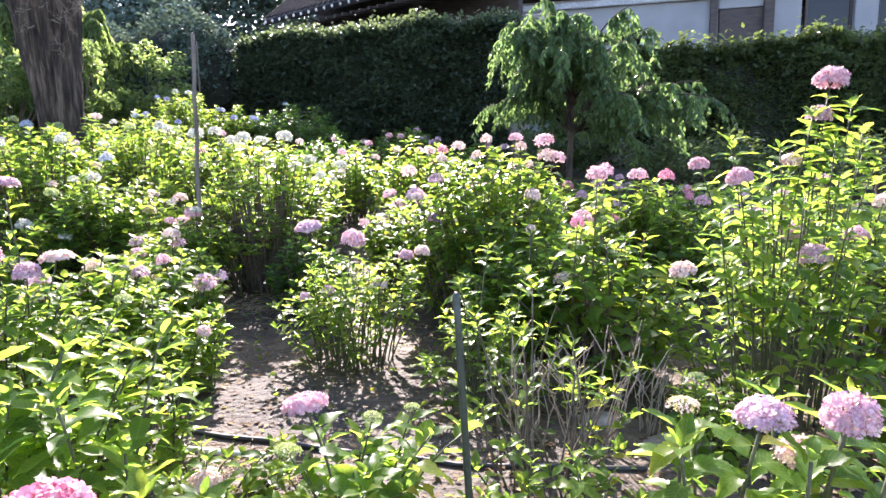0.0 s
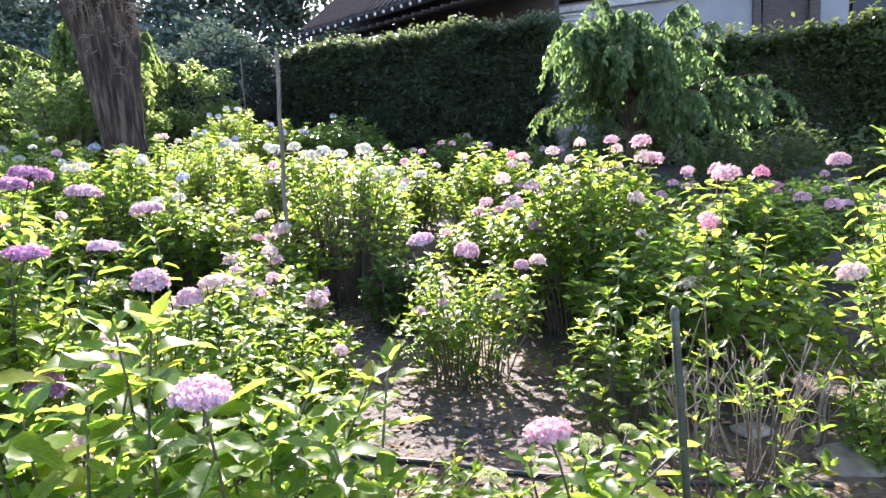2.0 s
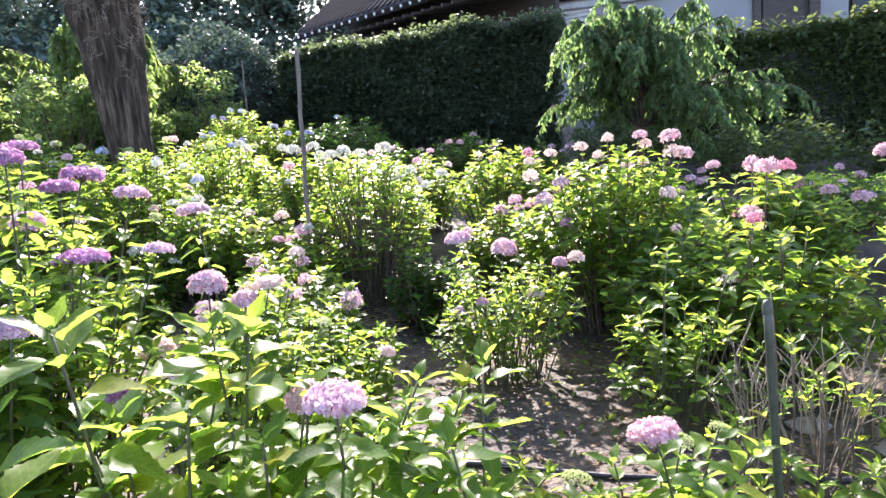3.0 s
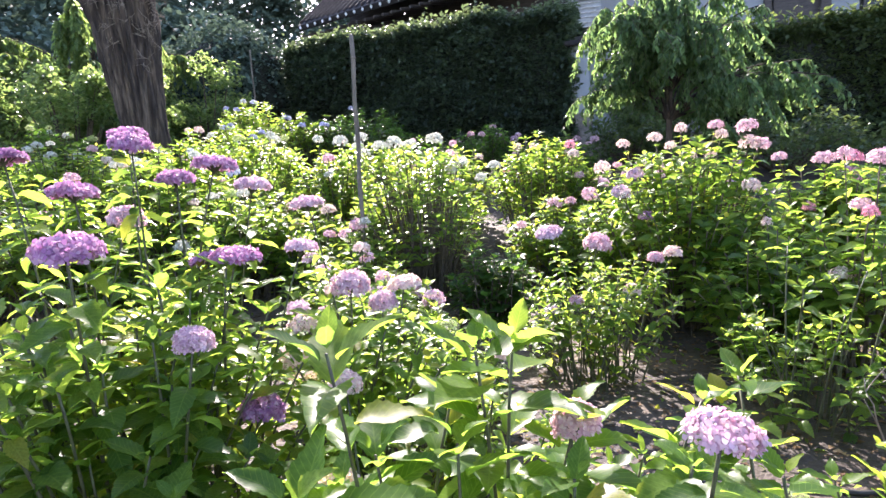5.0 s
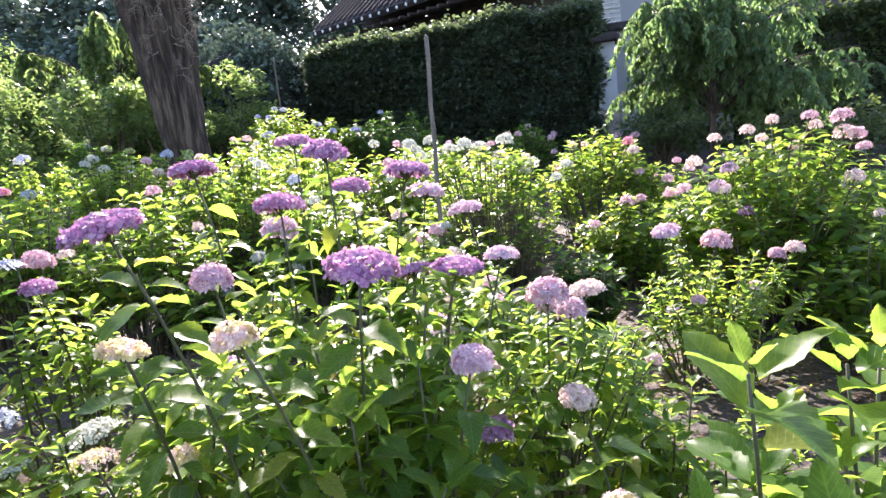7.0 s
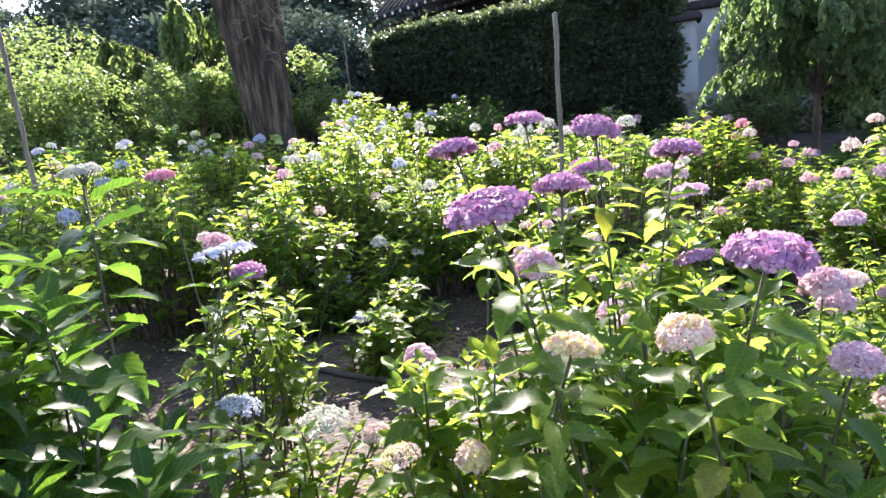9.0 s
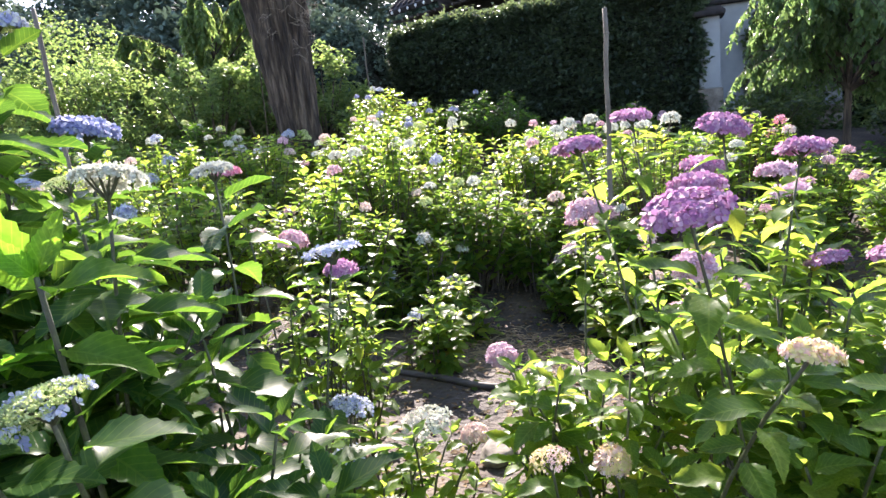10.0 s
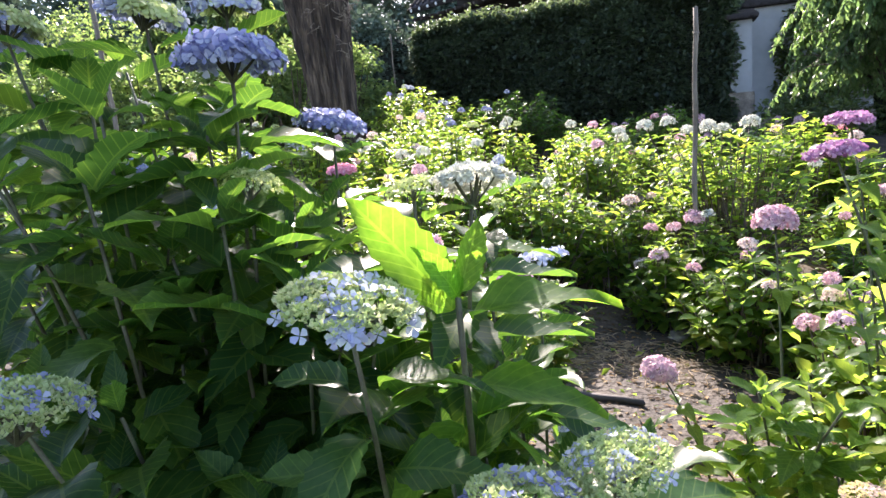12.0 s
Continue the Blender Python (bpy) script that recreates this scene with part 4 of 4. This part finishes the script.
        v, f = tube(curve, [0.28 - 0.038 * k for k in range(7)], 8)
        part("limb", np_mesh("limb", v, f, BARK), ob)
        for _ in range(14):
            c = curve[r.randrange(3, 7)] + Vector((r.gauss(0, 0.6), r.gauss(0, 0.7), r.gauss(0.2, 0.6)))
            s = r.uniform(0.35, 0.7)
            for _ in range(42):
                pts.append(c + Vector((r.gauss(0, s), r.gauss(0, s), r.gauss(0, s * 0.6))))
    part("crown", foliage_mesh(pts, LEAF_SMALL, LEAF_TREE, 0.17, r), ob, kind="stuff")
    twigs = []
    for _ in range(60):
        a, h = r.uniform(-1.9, -0.1), r.gauss(3.6, 0.45)
        p = Vector((trunk_lean(h) + 1.05 * trunk_radius(h) * math.cos(a), 0.03 * h + 1.05 * trunk_radius(h) * math.sin(a), h))
        end = p + Vector((0.25 * math.cos(a) + r.uniform(-0.25, 0.3), 0.25 * math.sin(a), r.uniform(-0.5, 0.3)))
        line = [q + Vector((r.gauss(0, 0.025), r.gauss(0, 0.02), r.gauss(0, 0.025))) * (i > 0) for i, q in enumerate(bow(p, end, r.uniform(-0.05, 0.12), 7))]
        twigs.append(tube(line, [0.006, 0.005, 0.005, 0.004, 0.003, 0.003, 0.002], 4))
        for k in (2, 3, 4, 5):
            side = line[k] + Vector((r.uniform(-0.16, 0.16), r.uniform(-0.12, 0.05), r.uniform(-0.16, 0.12)))
            twigs.append(tube(bow(line[k], side, 0.02, 4), [0.0035, 0.003, 0.002, 0.0015], 4))
    V, F = joined(twigs)
    part("dead_twig", np_mesh("dead_twig", V, F, TWIG), ob, "thin dry grey twigs hanging from the bark", "stuff")


big_tree()


def weeping_tree(x, y, top, west, east, deep, limbs, label, seed, drop_west=0.18, drop_east=0.47, leaf=0.12, mat=None, hang=(0.22, 0.55)):
    """A thin upright trunk, limbs arching out to an uneven dome, and short hanging strands of leaves."""
    r = random.Random(seed)
    g = ground_z(x, y)
    ob = thing("weeping_tree", x, y, g, label, "tree")
    tall = top - g
    tr = bow(Vector((0, 0, -0.1)), Vector((0.12, 0, tall * 0.84)), 0, 8, Vector((-0.06, 0, 0)))
    v, f = tube(tr, [0.075 - 0.007 * i for i in range(8)], 10)
    part("trunk", np_mesh("trunk", v, f, BARK), ob)
    mats, strands = [], []
    for i in range(limbs):
        a = i * 2.39996 + r.uniform(-0.25, 0.25)
        c, s = math.cos(a), math.sin(a)
        full = abs(s) * deep + abs(c) * (east if c > 0 else west)
        q = math.sqrt(r.uniform(0.10, 1.0))
        sink = tall * (drop_east if c > 0 else drop_west) * abs(c) + tall * 0.32 * abs(s)
        tier = 1.0 if r.random() < 0.58 else r.uniform(0.60, 0.86)
        end = Vector((c * full * q, s * full * q, (tall - sink * q * q) * tier * r.uniform(0.96, 1.0)))
        start = tr[min(7, max(3, int(7 * (end.z / tall) * r.uniform(0.75, 0.98))))]
        curve = bow(start, end, tall * r.uniform(0.10, 0.17), 9)
        for p in curve:
            p.z = min(p.z, tall)
        v, f = tube(curve, [0.026 - 0.0025 * k for k in range(9)], 6)
        part("limb", np_mesh("limb", v, f, BARK), ob)
        for _ in range(19):
            t = r.uniform(0.06, 1.0) ** 0.55
            k = min(7, int(t * 8))
            p = curve[k].lerp(curve[k + 1], t * 8 - k)
            fall = r.uniform(*hang) * (0.65 + 0.5 * t)
            tip = p + Vector((r.gauss(0, 0.15) + 0.22 * c, r.gauss(0, 0.15) + 0.22 * s, -fall))
            c2 = bow(p, tip, 0.20, 6)
            strands.append(tube(c2, [0.006, 0.005, 0.005, 0.004, 0.003, 0.002], 4))
            n = int((tip - p).length / 0.022) + 4
            for j in range(n):
                u = (j + r.random()) / n
                kk = min(4, int(u * 5))
                w = c2[kk].lerp(c2[kk + 1], u * 5 - kk)
                b = r.uniform(0, 6.28)
                d = Vector((math.cos(b) * 0.7, math.sin(b) * 0.7, r.uniform(-1.5, -0.3)))
                mats.append(placed(d, Vector((r.gauss(0, 0.6), r.gauss(0, 0.6), 1)), w, leaf * r.uniform(0.7, 1.25), 1.25))
    V, F = joined(strands)
    part("branchwork", np_mesh("branchwork", V, F, STEM_WOOD), ob, kind="stuff")
    V, F, UV = many(LEAF_LONG, mats)
    part("foliage", np_mesh("foliage", V, F, mat or LEAF_WEEP, UV), ob, kind="stuff")


weeping_tree(2.40, 11.4, 5.0, 1.25, 2.2, 1.3, 58, "small weeping tree with drooping pale green leaves", 8, leaf=0.115)
weeping_tree(-10.9, 16.6, 7.0, 2.6, 2.6, 1.6, 26, "weeping tree with arching leafy branches", 9, 0.42, 0.42, 0.17, LEAF_FAR, (0.5, 1.3))

for sx, sy, sh, sr, sn, ss in ((-8.0, 16.6, 3.0, 1.2, 5200, 1), (-9.6, 15.2, 2.5, 1.2, 4600, 2), (-11.8, 15.6, 3.0, 1.6, 5600, 3), (-13.8, 13.8, 3.2, 1.6, 5200, 4), (-11.2, 12.6, 1.9, 1.2, 3800, 5),
                               (-13.0, 11.2, 2.2, 1.3, 3800, 6), (-15.8, 12.0, 3.4, 1.8, 4600, 7), (-12.4, 8.8, 1.9, 1.2, 3400, 8), (-9.8, 13.6, 2.9, 1.2, 4200, 9), (-12.2, 14.0, 3.6, 1.5, 5200, 10), (-14.6, 15.8, 4.6, 1.9, 6200, 11), (-8.7, 14.2, 3.4, 0.9, 3400, 12), (-17.5, 15.0, 4.8, 2.0, 6000, 13)):
    shrub("garden_shrub", sx, sy, sh, sr, sn, 0.12, LEAF_FAR, "loose sunlit green garden shrub", "shrub", 30 + ss)
# both large shrubs have distance haze in their leaf colour
shrub("clipped_shrub", -8.6, 20.6, 4.5, 2.4, 22000, 0.17, LEAF_HAZY, "large rounded evergreen shrub, haze put into its bluish leaf colour", "shrub", 51, 60, dense=True)
shrub("clipped_shrub", -12.2, 21.5, 4.9, 2.3, 18000, 0.17, LEAF_HAZY, "large rounded evergreen shrub, haze put into its bluish leaf colour", "shrub", 52, 60, dense=True)
shrub("garden_shrub", 2.9, 15.2, 1.5, 0.9, 2600, 0.12, LEAF_HEDGE_LIGHT, "dense dark shrub beside the plaster wall", "shrub", 53)
shrub("garden_shrub", 5.6, 13.4, 1.3, 1.3, 3000, 0.12, LEAF_HEDGE_LIGHT, "low dark shrub below the hedge", "shrub", 54)
shrub("garden_shrub", 8.6, 12.2, 1.4, 1.5, 3200, 0.12, LEAF_HEDGE_LIGHT, "low dark shrub below the hedge", "shrub", 55)


def far_tree(x, y, height, radius, seed):
    r = random.Random(seed)
    g = ground_z(x, y)
    ob = thing("background_tree", x, y, g, "tall dark tree behind the garden", "tree", "background trees")
    v, f = tube(bow(Vector((0, 0, -0.2)), Vector((0.2, 0, height * 0.8)), 0, 6), [0.35, 0.3, 0.26, 0.2, 0.14, 0.07], 8)
    part("trunk", np_mesh("trunk", v, f, BARK), ob)
    pts = []
    for i in range(120):
        h = r.random()
        rad = radius * (0.35 + 0.65 * math.sin(math.pi * min(1, 0.25 + h * 0.75))) * math.sqrt(r.random())
        a = r.uniform(0, 6.28)
        c = Vector((rad * math.cos(a), rad * math.sin(a), height * (0.12 + 0.86 * h)))
        s = r.uniform(0.4, 0.85)
        for _ in range(95):
            pts.append(c + Vector((r.gauss(0, s), r.gauss(0, s), r.gauss(0, s * 0.6))))
    # crown leaves in the colour with painted haze
    part("crown", foliage_mesh(pts, LEAF_SMALL, LEAF_HAZY, 0.42, r), ob, kind="stuff")


for i, (tx, ty, th, tr_) in enumerate(((-33, 34, 11.5, 4.4), (-27, 36, 12, 4.4), (-21.5, 35, 11.5, 4.2), (-16.5, 37, 12, 4.2), (-12, 38, 12, 4.2), (-7, 40, 12.5, 4.2), (-2, 40, 12.5, 4.0), (-25, 31, 7.5, 3.6), (-19, 31, 7.5, 3.4), (-31, 30, 8.0, 3.6), (-14, 31, 7.5, 3.2))):
    far_tree(tx, ty, th, tr_, 70 + i)

# ---- buildings ----
YAW = radians(-15)


def on_line(o, s, back=0.0):
    return Vector((o[0] + math.cos(YAW) * s - math.sin(YAW) * back, o[1] + math.sin(YAW) * s + math.cos(YAW) * back, 0))


def slab(name, parent, o, s, z, size, mat, back=0.0, label="", bevel=0.02):
    p = on_line(o, s, back)
    m = Matrix.Translation(Vector((p.x, p.y, z)) - parent.location) @ Matrix.Rotation(YAW, 4, "Z")
    return part(name, box_mesh(name, size, mat, bevel), parent, label, at=m)


HO = (2.2, 21.6)
gz = ground_z(8, 21)
house = thing("house", HO[0], HO[1], gz, "white plastered house with dark timber posts and windows", "house")
for s0, s1, z0, z1 in ((0.0, 6.9, gz, 7.55), (6.9, 8.3, 6.9, 7.55), (8.3, 9.3, gz, 7.55), (9.3, 16.0, gz, 4.6), (9.3, 16.0, 7.15, 7.55)):
    slab("wall", house, HO, (s0 + s1) / 2, (z0 + z1) / 2, (s1 - s0 - 0.004, 0.25, z1 - z0), PLASTER, 0.15)
slab("wall", house, HO, 7.6, (gz + 5.0) / 2, (1.39, 0.25, 5.0 - gz), PLASTER, 0.15)
slab("wall", house, HO, 8.0, 4.9, (16.0, 0.2, 5.3), PLASTER, 3.2)
for s, w in ((0.15, 0.22), (6.75, 0.22), (8.35, 0.30)):
    slab("post", house, HO, s, (gz + 7.55) / 2, (w, 0.16, 7.55 - gz), DARK_WOOD, -0.05)
slab("beam", house, HO, 8.0, 7.32, (16.0, 0.14, 0.20), PANEL, -0.05, "pale grey lintel beam")
slab("shutter", house, HO, 7.62, 5.95, (1.36, 0.06, 1.86), DARK_WOOD, 0.08, "dark sliding shutter")
for s0, s1 in ((9.4, 10.7), (11.35, 13.1), (13.15, 15.0)):
    win = slab("window", house, HO, (s0 + s1) / 2, 5.88, (s1 - s0, 0.03, 2.5), PANE, 0.12, "dark reflecting window pane", 0.004)
    for fs in (s0 + 0.04, s1 - 0.04):
        p = Matrix.Translation((fs - (s0 + s1) / 2, -0.03, 0))
        fr = part("frame", box_mesh("frame", (0.08, 0.06, 2.5), DARK_WOOD, 0.008), win, at=p)
slab("post", house, HO, 11.02, 5.9, (0.62, 0.22, 2.5), PLASTER, 0.0, "white plastered post between windows")
louvre = slab("louvre", house, HO, 1.05, 6.35, (1.35, 0.05, 1.7), PANEL, 0.0, "grey louvred panel")
for k in range(11):
    part("slat", box_mesh("slat", (1.3, 0.05, 0.035), TILE_END, 0.006), louvre, at=Matrix.Translation((0, -0.05, -0.78 + 0.155 * k)) @ Matrix.Rotation(radians(25), 4, "X"))
roof_m = slab("roof", house, HO, 8.0, 7.70, (17.0, 4.4, 0.28), TILE, 1.9)

# plaster wall with a tiled cap, in two steps
for (ox, oy), length, z0, z1, name_label in (((1.80, 16.75), 0.50, 3.05, 4.80, "white plaster wall end with a tiled cap"), ((2.45, 17.7), 3.0, 2.4, 5.25, "white plaster garden wall with a tiled cap")):
    o = (ox, oy)
    b = ground_z(ox, oy) - 0.2
    w = thing("garden_wall", ox, oy, b, name_label, "wall")
    slab("plinth", w, o, length / 2, (b + z0) / 2, (length + 0.1, 0.42, z0 - b), STONE, 0.0, "dark stone plinth")
    slab("wall", w, o, length / 2, (z0 + z1) / 2, (length, 0.34, z1 - z0), GARDEN_PLASTER)
    slab("cap", w, o, length / 2, z1 + 0.06, (length + 0.24, 0.72, 0.12), TILE)
    slab("ridge", w, o, length / 2, z1 + 0.18, (length + 0.2, 0.30, 0.14), TILE, 0.0, "", 0.05)
    for k in range(int(length / 0.22) + 1):
        slab("tile_end", w, o, 0.02 + k * 0.22, z1 + 0.05, (0.09, 0.06, 0.09), TILE, -0.38, "", 0.03)

# temple hall behind the hedge
EV0, EV1 = Vector((-7.0, 24.85, 7.72)), Vector((1.8, 18.43, 7.72))
ew = (EV1 - EV0)
elen, eyaw = ew.length, math.atan2(ew.y, ew.x)
hall = thing("temple_hall", EV0.x, EV0.y, ground_z(-7, 25), "dark timber temple hall with a tiled roof", "temple")
eturn = Matrix.Rotation(eyaw, 4, "Z")


def on_hall(name, local, size, mat, label="", bevel=0.02, tip=0.0):
    m = Matrix.Translation(eturn @ Vector(local) + Vector((0, 0, EV0.z - hall.location.z))) @ eturn @ Matrix.Rotation(tip, 4, "X")
    return part(name, box_mesh(name, size, mat, bevel), hall, label, at=m)


on_hall("wall", (elen / 2, 2.2, -2.6), (elen - 1.2, 0.3, 8.0), DARK_WOOD)
roof = on_hall("roof", (elen / 2, 2.3, 2.12), (elen, 6.6, 0.22), TILE, "grey tiled roof slope", 0.02, radians(40))
for k in range(int(elen / 0.42)):
    on_hall("tile_end", (0.2 + k * 0.42, -0.30, 0.0), (0.11, 0.08, 0.13), TILE_END, "pale round tile end", 0.035)
    on_hall("rafter", (0.2 + k * 0.42, 0.75, -0.13), (0.09, 2.0, 0.10), DARK_WOOD, "", 0.01, radians(12))
for k in range(int(elen / 0.30)):
    part("roll_tile", box_mesh("roll_tile", (0.10, 6.4, 0.09), TILE, 0.03), roof, at=Matrix.Translation((-elen / 2 + 0.15 + k * 0.30, 0, 0.14)))

# ---- stakes, pipe and other small things ----


def stake(name, foot, top, radius, mat, label, knots=0):
    g = ground_z(foot[0], foot[1])
    ob = thing(name, foot[0], foot[1], g, label, "stake")
    a, b = Vector((0, 0, -0.1)), Vector((top[0] - foot[0], top[1] - foot[1], top[2] - g))
    n = 14
    pts = [a.lerp(b, i / (n - 1)) + Vector((0.006 * math.sin(i * 1.7), 0.006 * math.cos(i * 2.3), 0)) * bool(knots) for i in range(n)]
    v, f = tube(pts, [radius * (1 + (0.12 if knots and i % knots == 0 else 0)) * (1.05 - 0.15 * i / n) for i in range(n)], 9)
    part("shaft", np_mesh("shaft", v, f, mat), ob)
    for i in range(knots, n - 1, knots) if knots else ():
        v, f = tube([pts[i] - Vector((0, 0, 0.012)), pts[i] - Vector((0, 0, 0.004)), pts[i] + Vector((0, 0, 0.004)), pts[i] + Vector((0, 0, 0.012))], [radius * q for q in (1.0, 1.22, 1.22, 1.0)], 9)
        part("node", np_mesh("node", v, f, mat), ob, "swollen joint of the stake")
    return ob


stake("garden_stake", (-2.58, 6.26), (-2.54, 6.26, 2.98), 0.022, BAMBOO, "weathered bamboo stake among the hydrangeas", 3)
stake("garden_stake", (-6.75, 17.0), (-6.80, 17.0, 5.30), 0.022, BAMBOO, "thin grey stake before the shaded shrubs", 4)
stake("garden_stake", (-8.42, 7.2), (-8.62, 7.2, 3.85), 0.026, BAMBOO, "weathered bamboo stake leaning among bushes", 3)
stake("garden_stake", (-8.7, 15.2), (-8.72, 15.2, 4.5), 0.018, BAMBOO, "thin stake beside the leafy shrub", 4)
st = stake("green_stake", (0.12, 2.2), (0.05, 2.2, 1.05), 0.0155, GREEN_STAKE, "dull green plastic plant stake", 0)
v, f = tube([Vector((-0.07, 0, 1.03 - st.location.z)), Vector((-0.07, 0, 1.06 - st.location.z)), Vector((-0.072, 0, 1.075 - st.location.z))], [0.0165, 0.0165, 0.011], 9)
part("cap", np_mesh("cap", v, f, GREEN_STAKE), st)


def laid(name, a, b, radius, mat, label, category, sag=0.0):
    pts = []
    for i in range(12):
        t = i / 11
        x, y = a[0] + (b[0] - a[0]) * t, a[1] + (b[1] - a[1]) * t
        pts.append(Vector((x + sag * math.sin(t * 7), y + sag * math.cos(t * 5), ground_z(x, y) + radius * 0.8)))
    v, f = tube(pts, [radius] * 12, 10)
    return tagged(new(name, np_mesh(name, v, f, mat)), label, category)


laid("water_pipe", (-1.42, 2.98), (-0.92, 2.94), 0.015, PIPE, "pale plastic pipe lying on the soil", "pipe")
laid("black_hose", (-1.45, 3.12), (1.0, 2.86), 0.014, BLACK, "black garden hose lying on the soil", "hose", 0.05)
laid("edging_log", (-4.75, 4.75), (-3.55, 4.25), 0.024, DARK_WOOD, "dark wooden edging log on the soil", "log")


def stone(x, y, sx, sy, sz, seed, label):
    r = random.Random(seed)
    bm = bmesh.new()
    bmesh.ops.create_icosphere(bm, subdivisions=3, radius=1.0)
    for v in bm.verts:
        n = 1 + 0.22 * noise.noise(v.co * 1.7 + Vector((seed, 0, 0))) + 0.08 * noise.noise(v.co * 5)
        v.co = Vector((v.co.x * sx * n, v.co.y * sy * n, max(-0.4, min(0.7, v.co.z)) * sz * n))
    for q in bm.faces:
        q.smooth = True
    me = bpy.data.meshes.new("stone")
    bm.to_mesh(me)
    bm.free()
    me.materials.append(STONE)
    ob = tagged(new("stone", me), label, "stone", "bed edging stones")
    ob.matrix_world = pose(x, y, ground_z(x, y) + 0.3 * sz, 0, 0, r.uniform(0, 180))


for i, (x, y, a, b, c) in enumerate(((1.30, 3.15, 0.24, 0.16, 0.035), (0.95, 3.5, 0.12, 0.10, 0.035), (-3.72, 3.45, 0.14, 0.09, 0.06), (-3.45, 3.6, 0.12, 0.08, 0.05), (-3.05, 6.9, 0.25, 0.15, 0.05), (-4.9, 8.0, 0.22, 0.16, 0.06),
                                     (-2.9, 5.6, 0.14, 0.1, 0.05), (-3.4, 7.5, 0.2, 0.12, 0.05), (0.9, 4.9, 0.16, 0.1, 0.05))):
    stone(x, y, a, b, c, 90 + i, "flat grey stone half sunk in the soil")


def straw(x, y, spread, count, seed, label):
    """A loose heap of dry cut stems."""
    r = random.Random(seed)
    pieces = []
    for _ in range(count):
        px, py, a = x + r.gauss(0, spread), y + r.gauss(0, spread * 0.6), r.uniform(0, 6.28)
        n = r.uniform(0.04, 0.13)
        qx, qy = px + n * math.cos(a), py + n * math.sin(a)
        p, q = Vector((px, py, ground_z(px, py) + r.uniform(0.004, 0.035))), Vector((qx, qy, ground_z(qx, qy) + r.uniform(0.004, 0.03)))
        pieces.append(tube([p, p.lerp(q, 0.5) + Vector((0, 0, 0.004)), q], [0.003, 0.003, 0.002], 4))
    V, F = joined(pieces)
    tagged(new("dry_straw", np_mesh("dry_straw", V, F, STRAW)), label, "straw", kind="stuff")


for i, (x, y, s, n) in enumerate(((0.85, 4.75, 0.30, 420), (-3.75, 5.2, 0.38, 420), (-3.2, 4.9, 0.35, 260), (-2.0, 5.9, 0.28, 220), (-4.6, 6.3, 0.3, 220), (-0.9, 2.75, 0.25, 200))):
    straw(x, y, s, n, 200 + i, "dry pale straw and cut stems on the soil")


def dry_twigs(x, y, height, spread, count, seed):
    """Upright bare stems left from pruning, each forking once or twice."""
    r = random.Random(seed)
    g = ground_z(x, y)
    ob = thing("bare_twigs", x, y, g, "pale dry hydrangea stems standing bare in the soil", "dry stems")
    for _ in range(count):
        a, q = r.uniform(0, 6.28), r.random() ** 0.5
        foot = Vector((0.35 * spread * q * math.cos(a), 0.35 * spread * q * math.sin(a), -0.03))
        tip = Vector((spread * q * math.cos(a) + r.gauss(0, 0.04), spread * q * math.sin(a), height * r.uniform(0.55, 1.0)))
        line = [p + Vector((r.gauss(0, 0.008), r.gauss(0, 0.008), 0)) * (k > 0) for k, p in enumerate(bow(foot, tip, 0.03, 8))]
        pieces = [tube(line, [0.0052 - 0.0004 * k for k in range(8)], 6)]
        for k in (3, 5, 6):
            if r.random() < 0.75:
                side = line[k] + Vector((r.uniform(-0.12, 0.12), r.uniform(-0.12, 0.12), r.uniform(0.06, 0.20)))
                pieces.append(tube(bow(line[k], side, 0.01, 4), [0.0035, 0.003, 0.0026, 0.002], 5))
        v, f = joined(pieces)
        part("twig", np_mesh("twig", v, f, TWIG), ob)


for i, (x, y, h, s, n) in enumerate(((0.45, 3.05, 0.62, 0.26, 13), (0.82, 3.15, 0.68, 0.34, 17), (1.2, 3.35, 0.5, 0.2, 8))):
    dry_twigs(x, y, h, s, n, 300 + i)
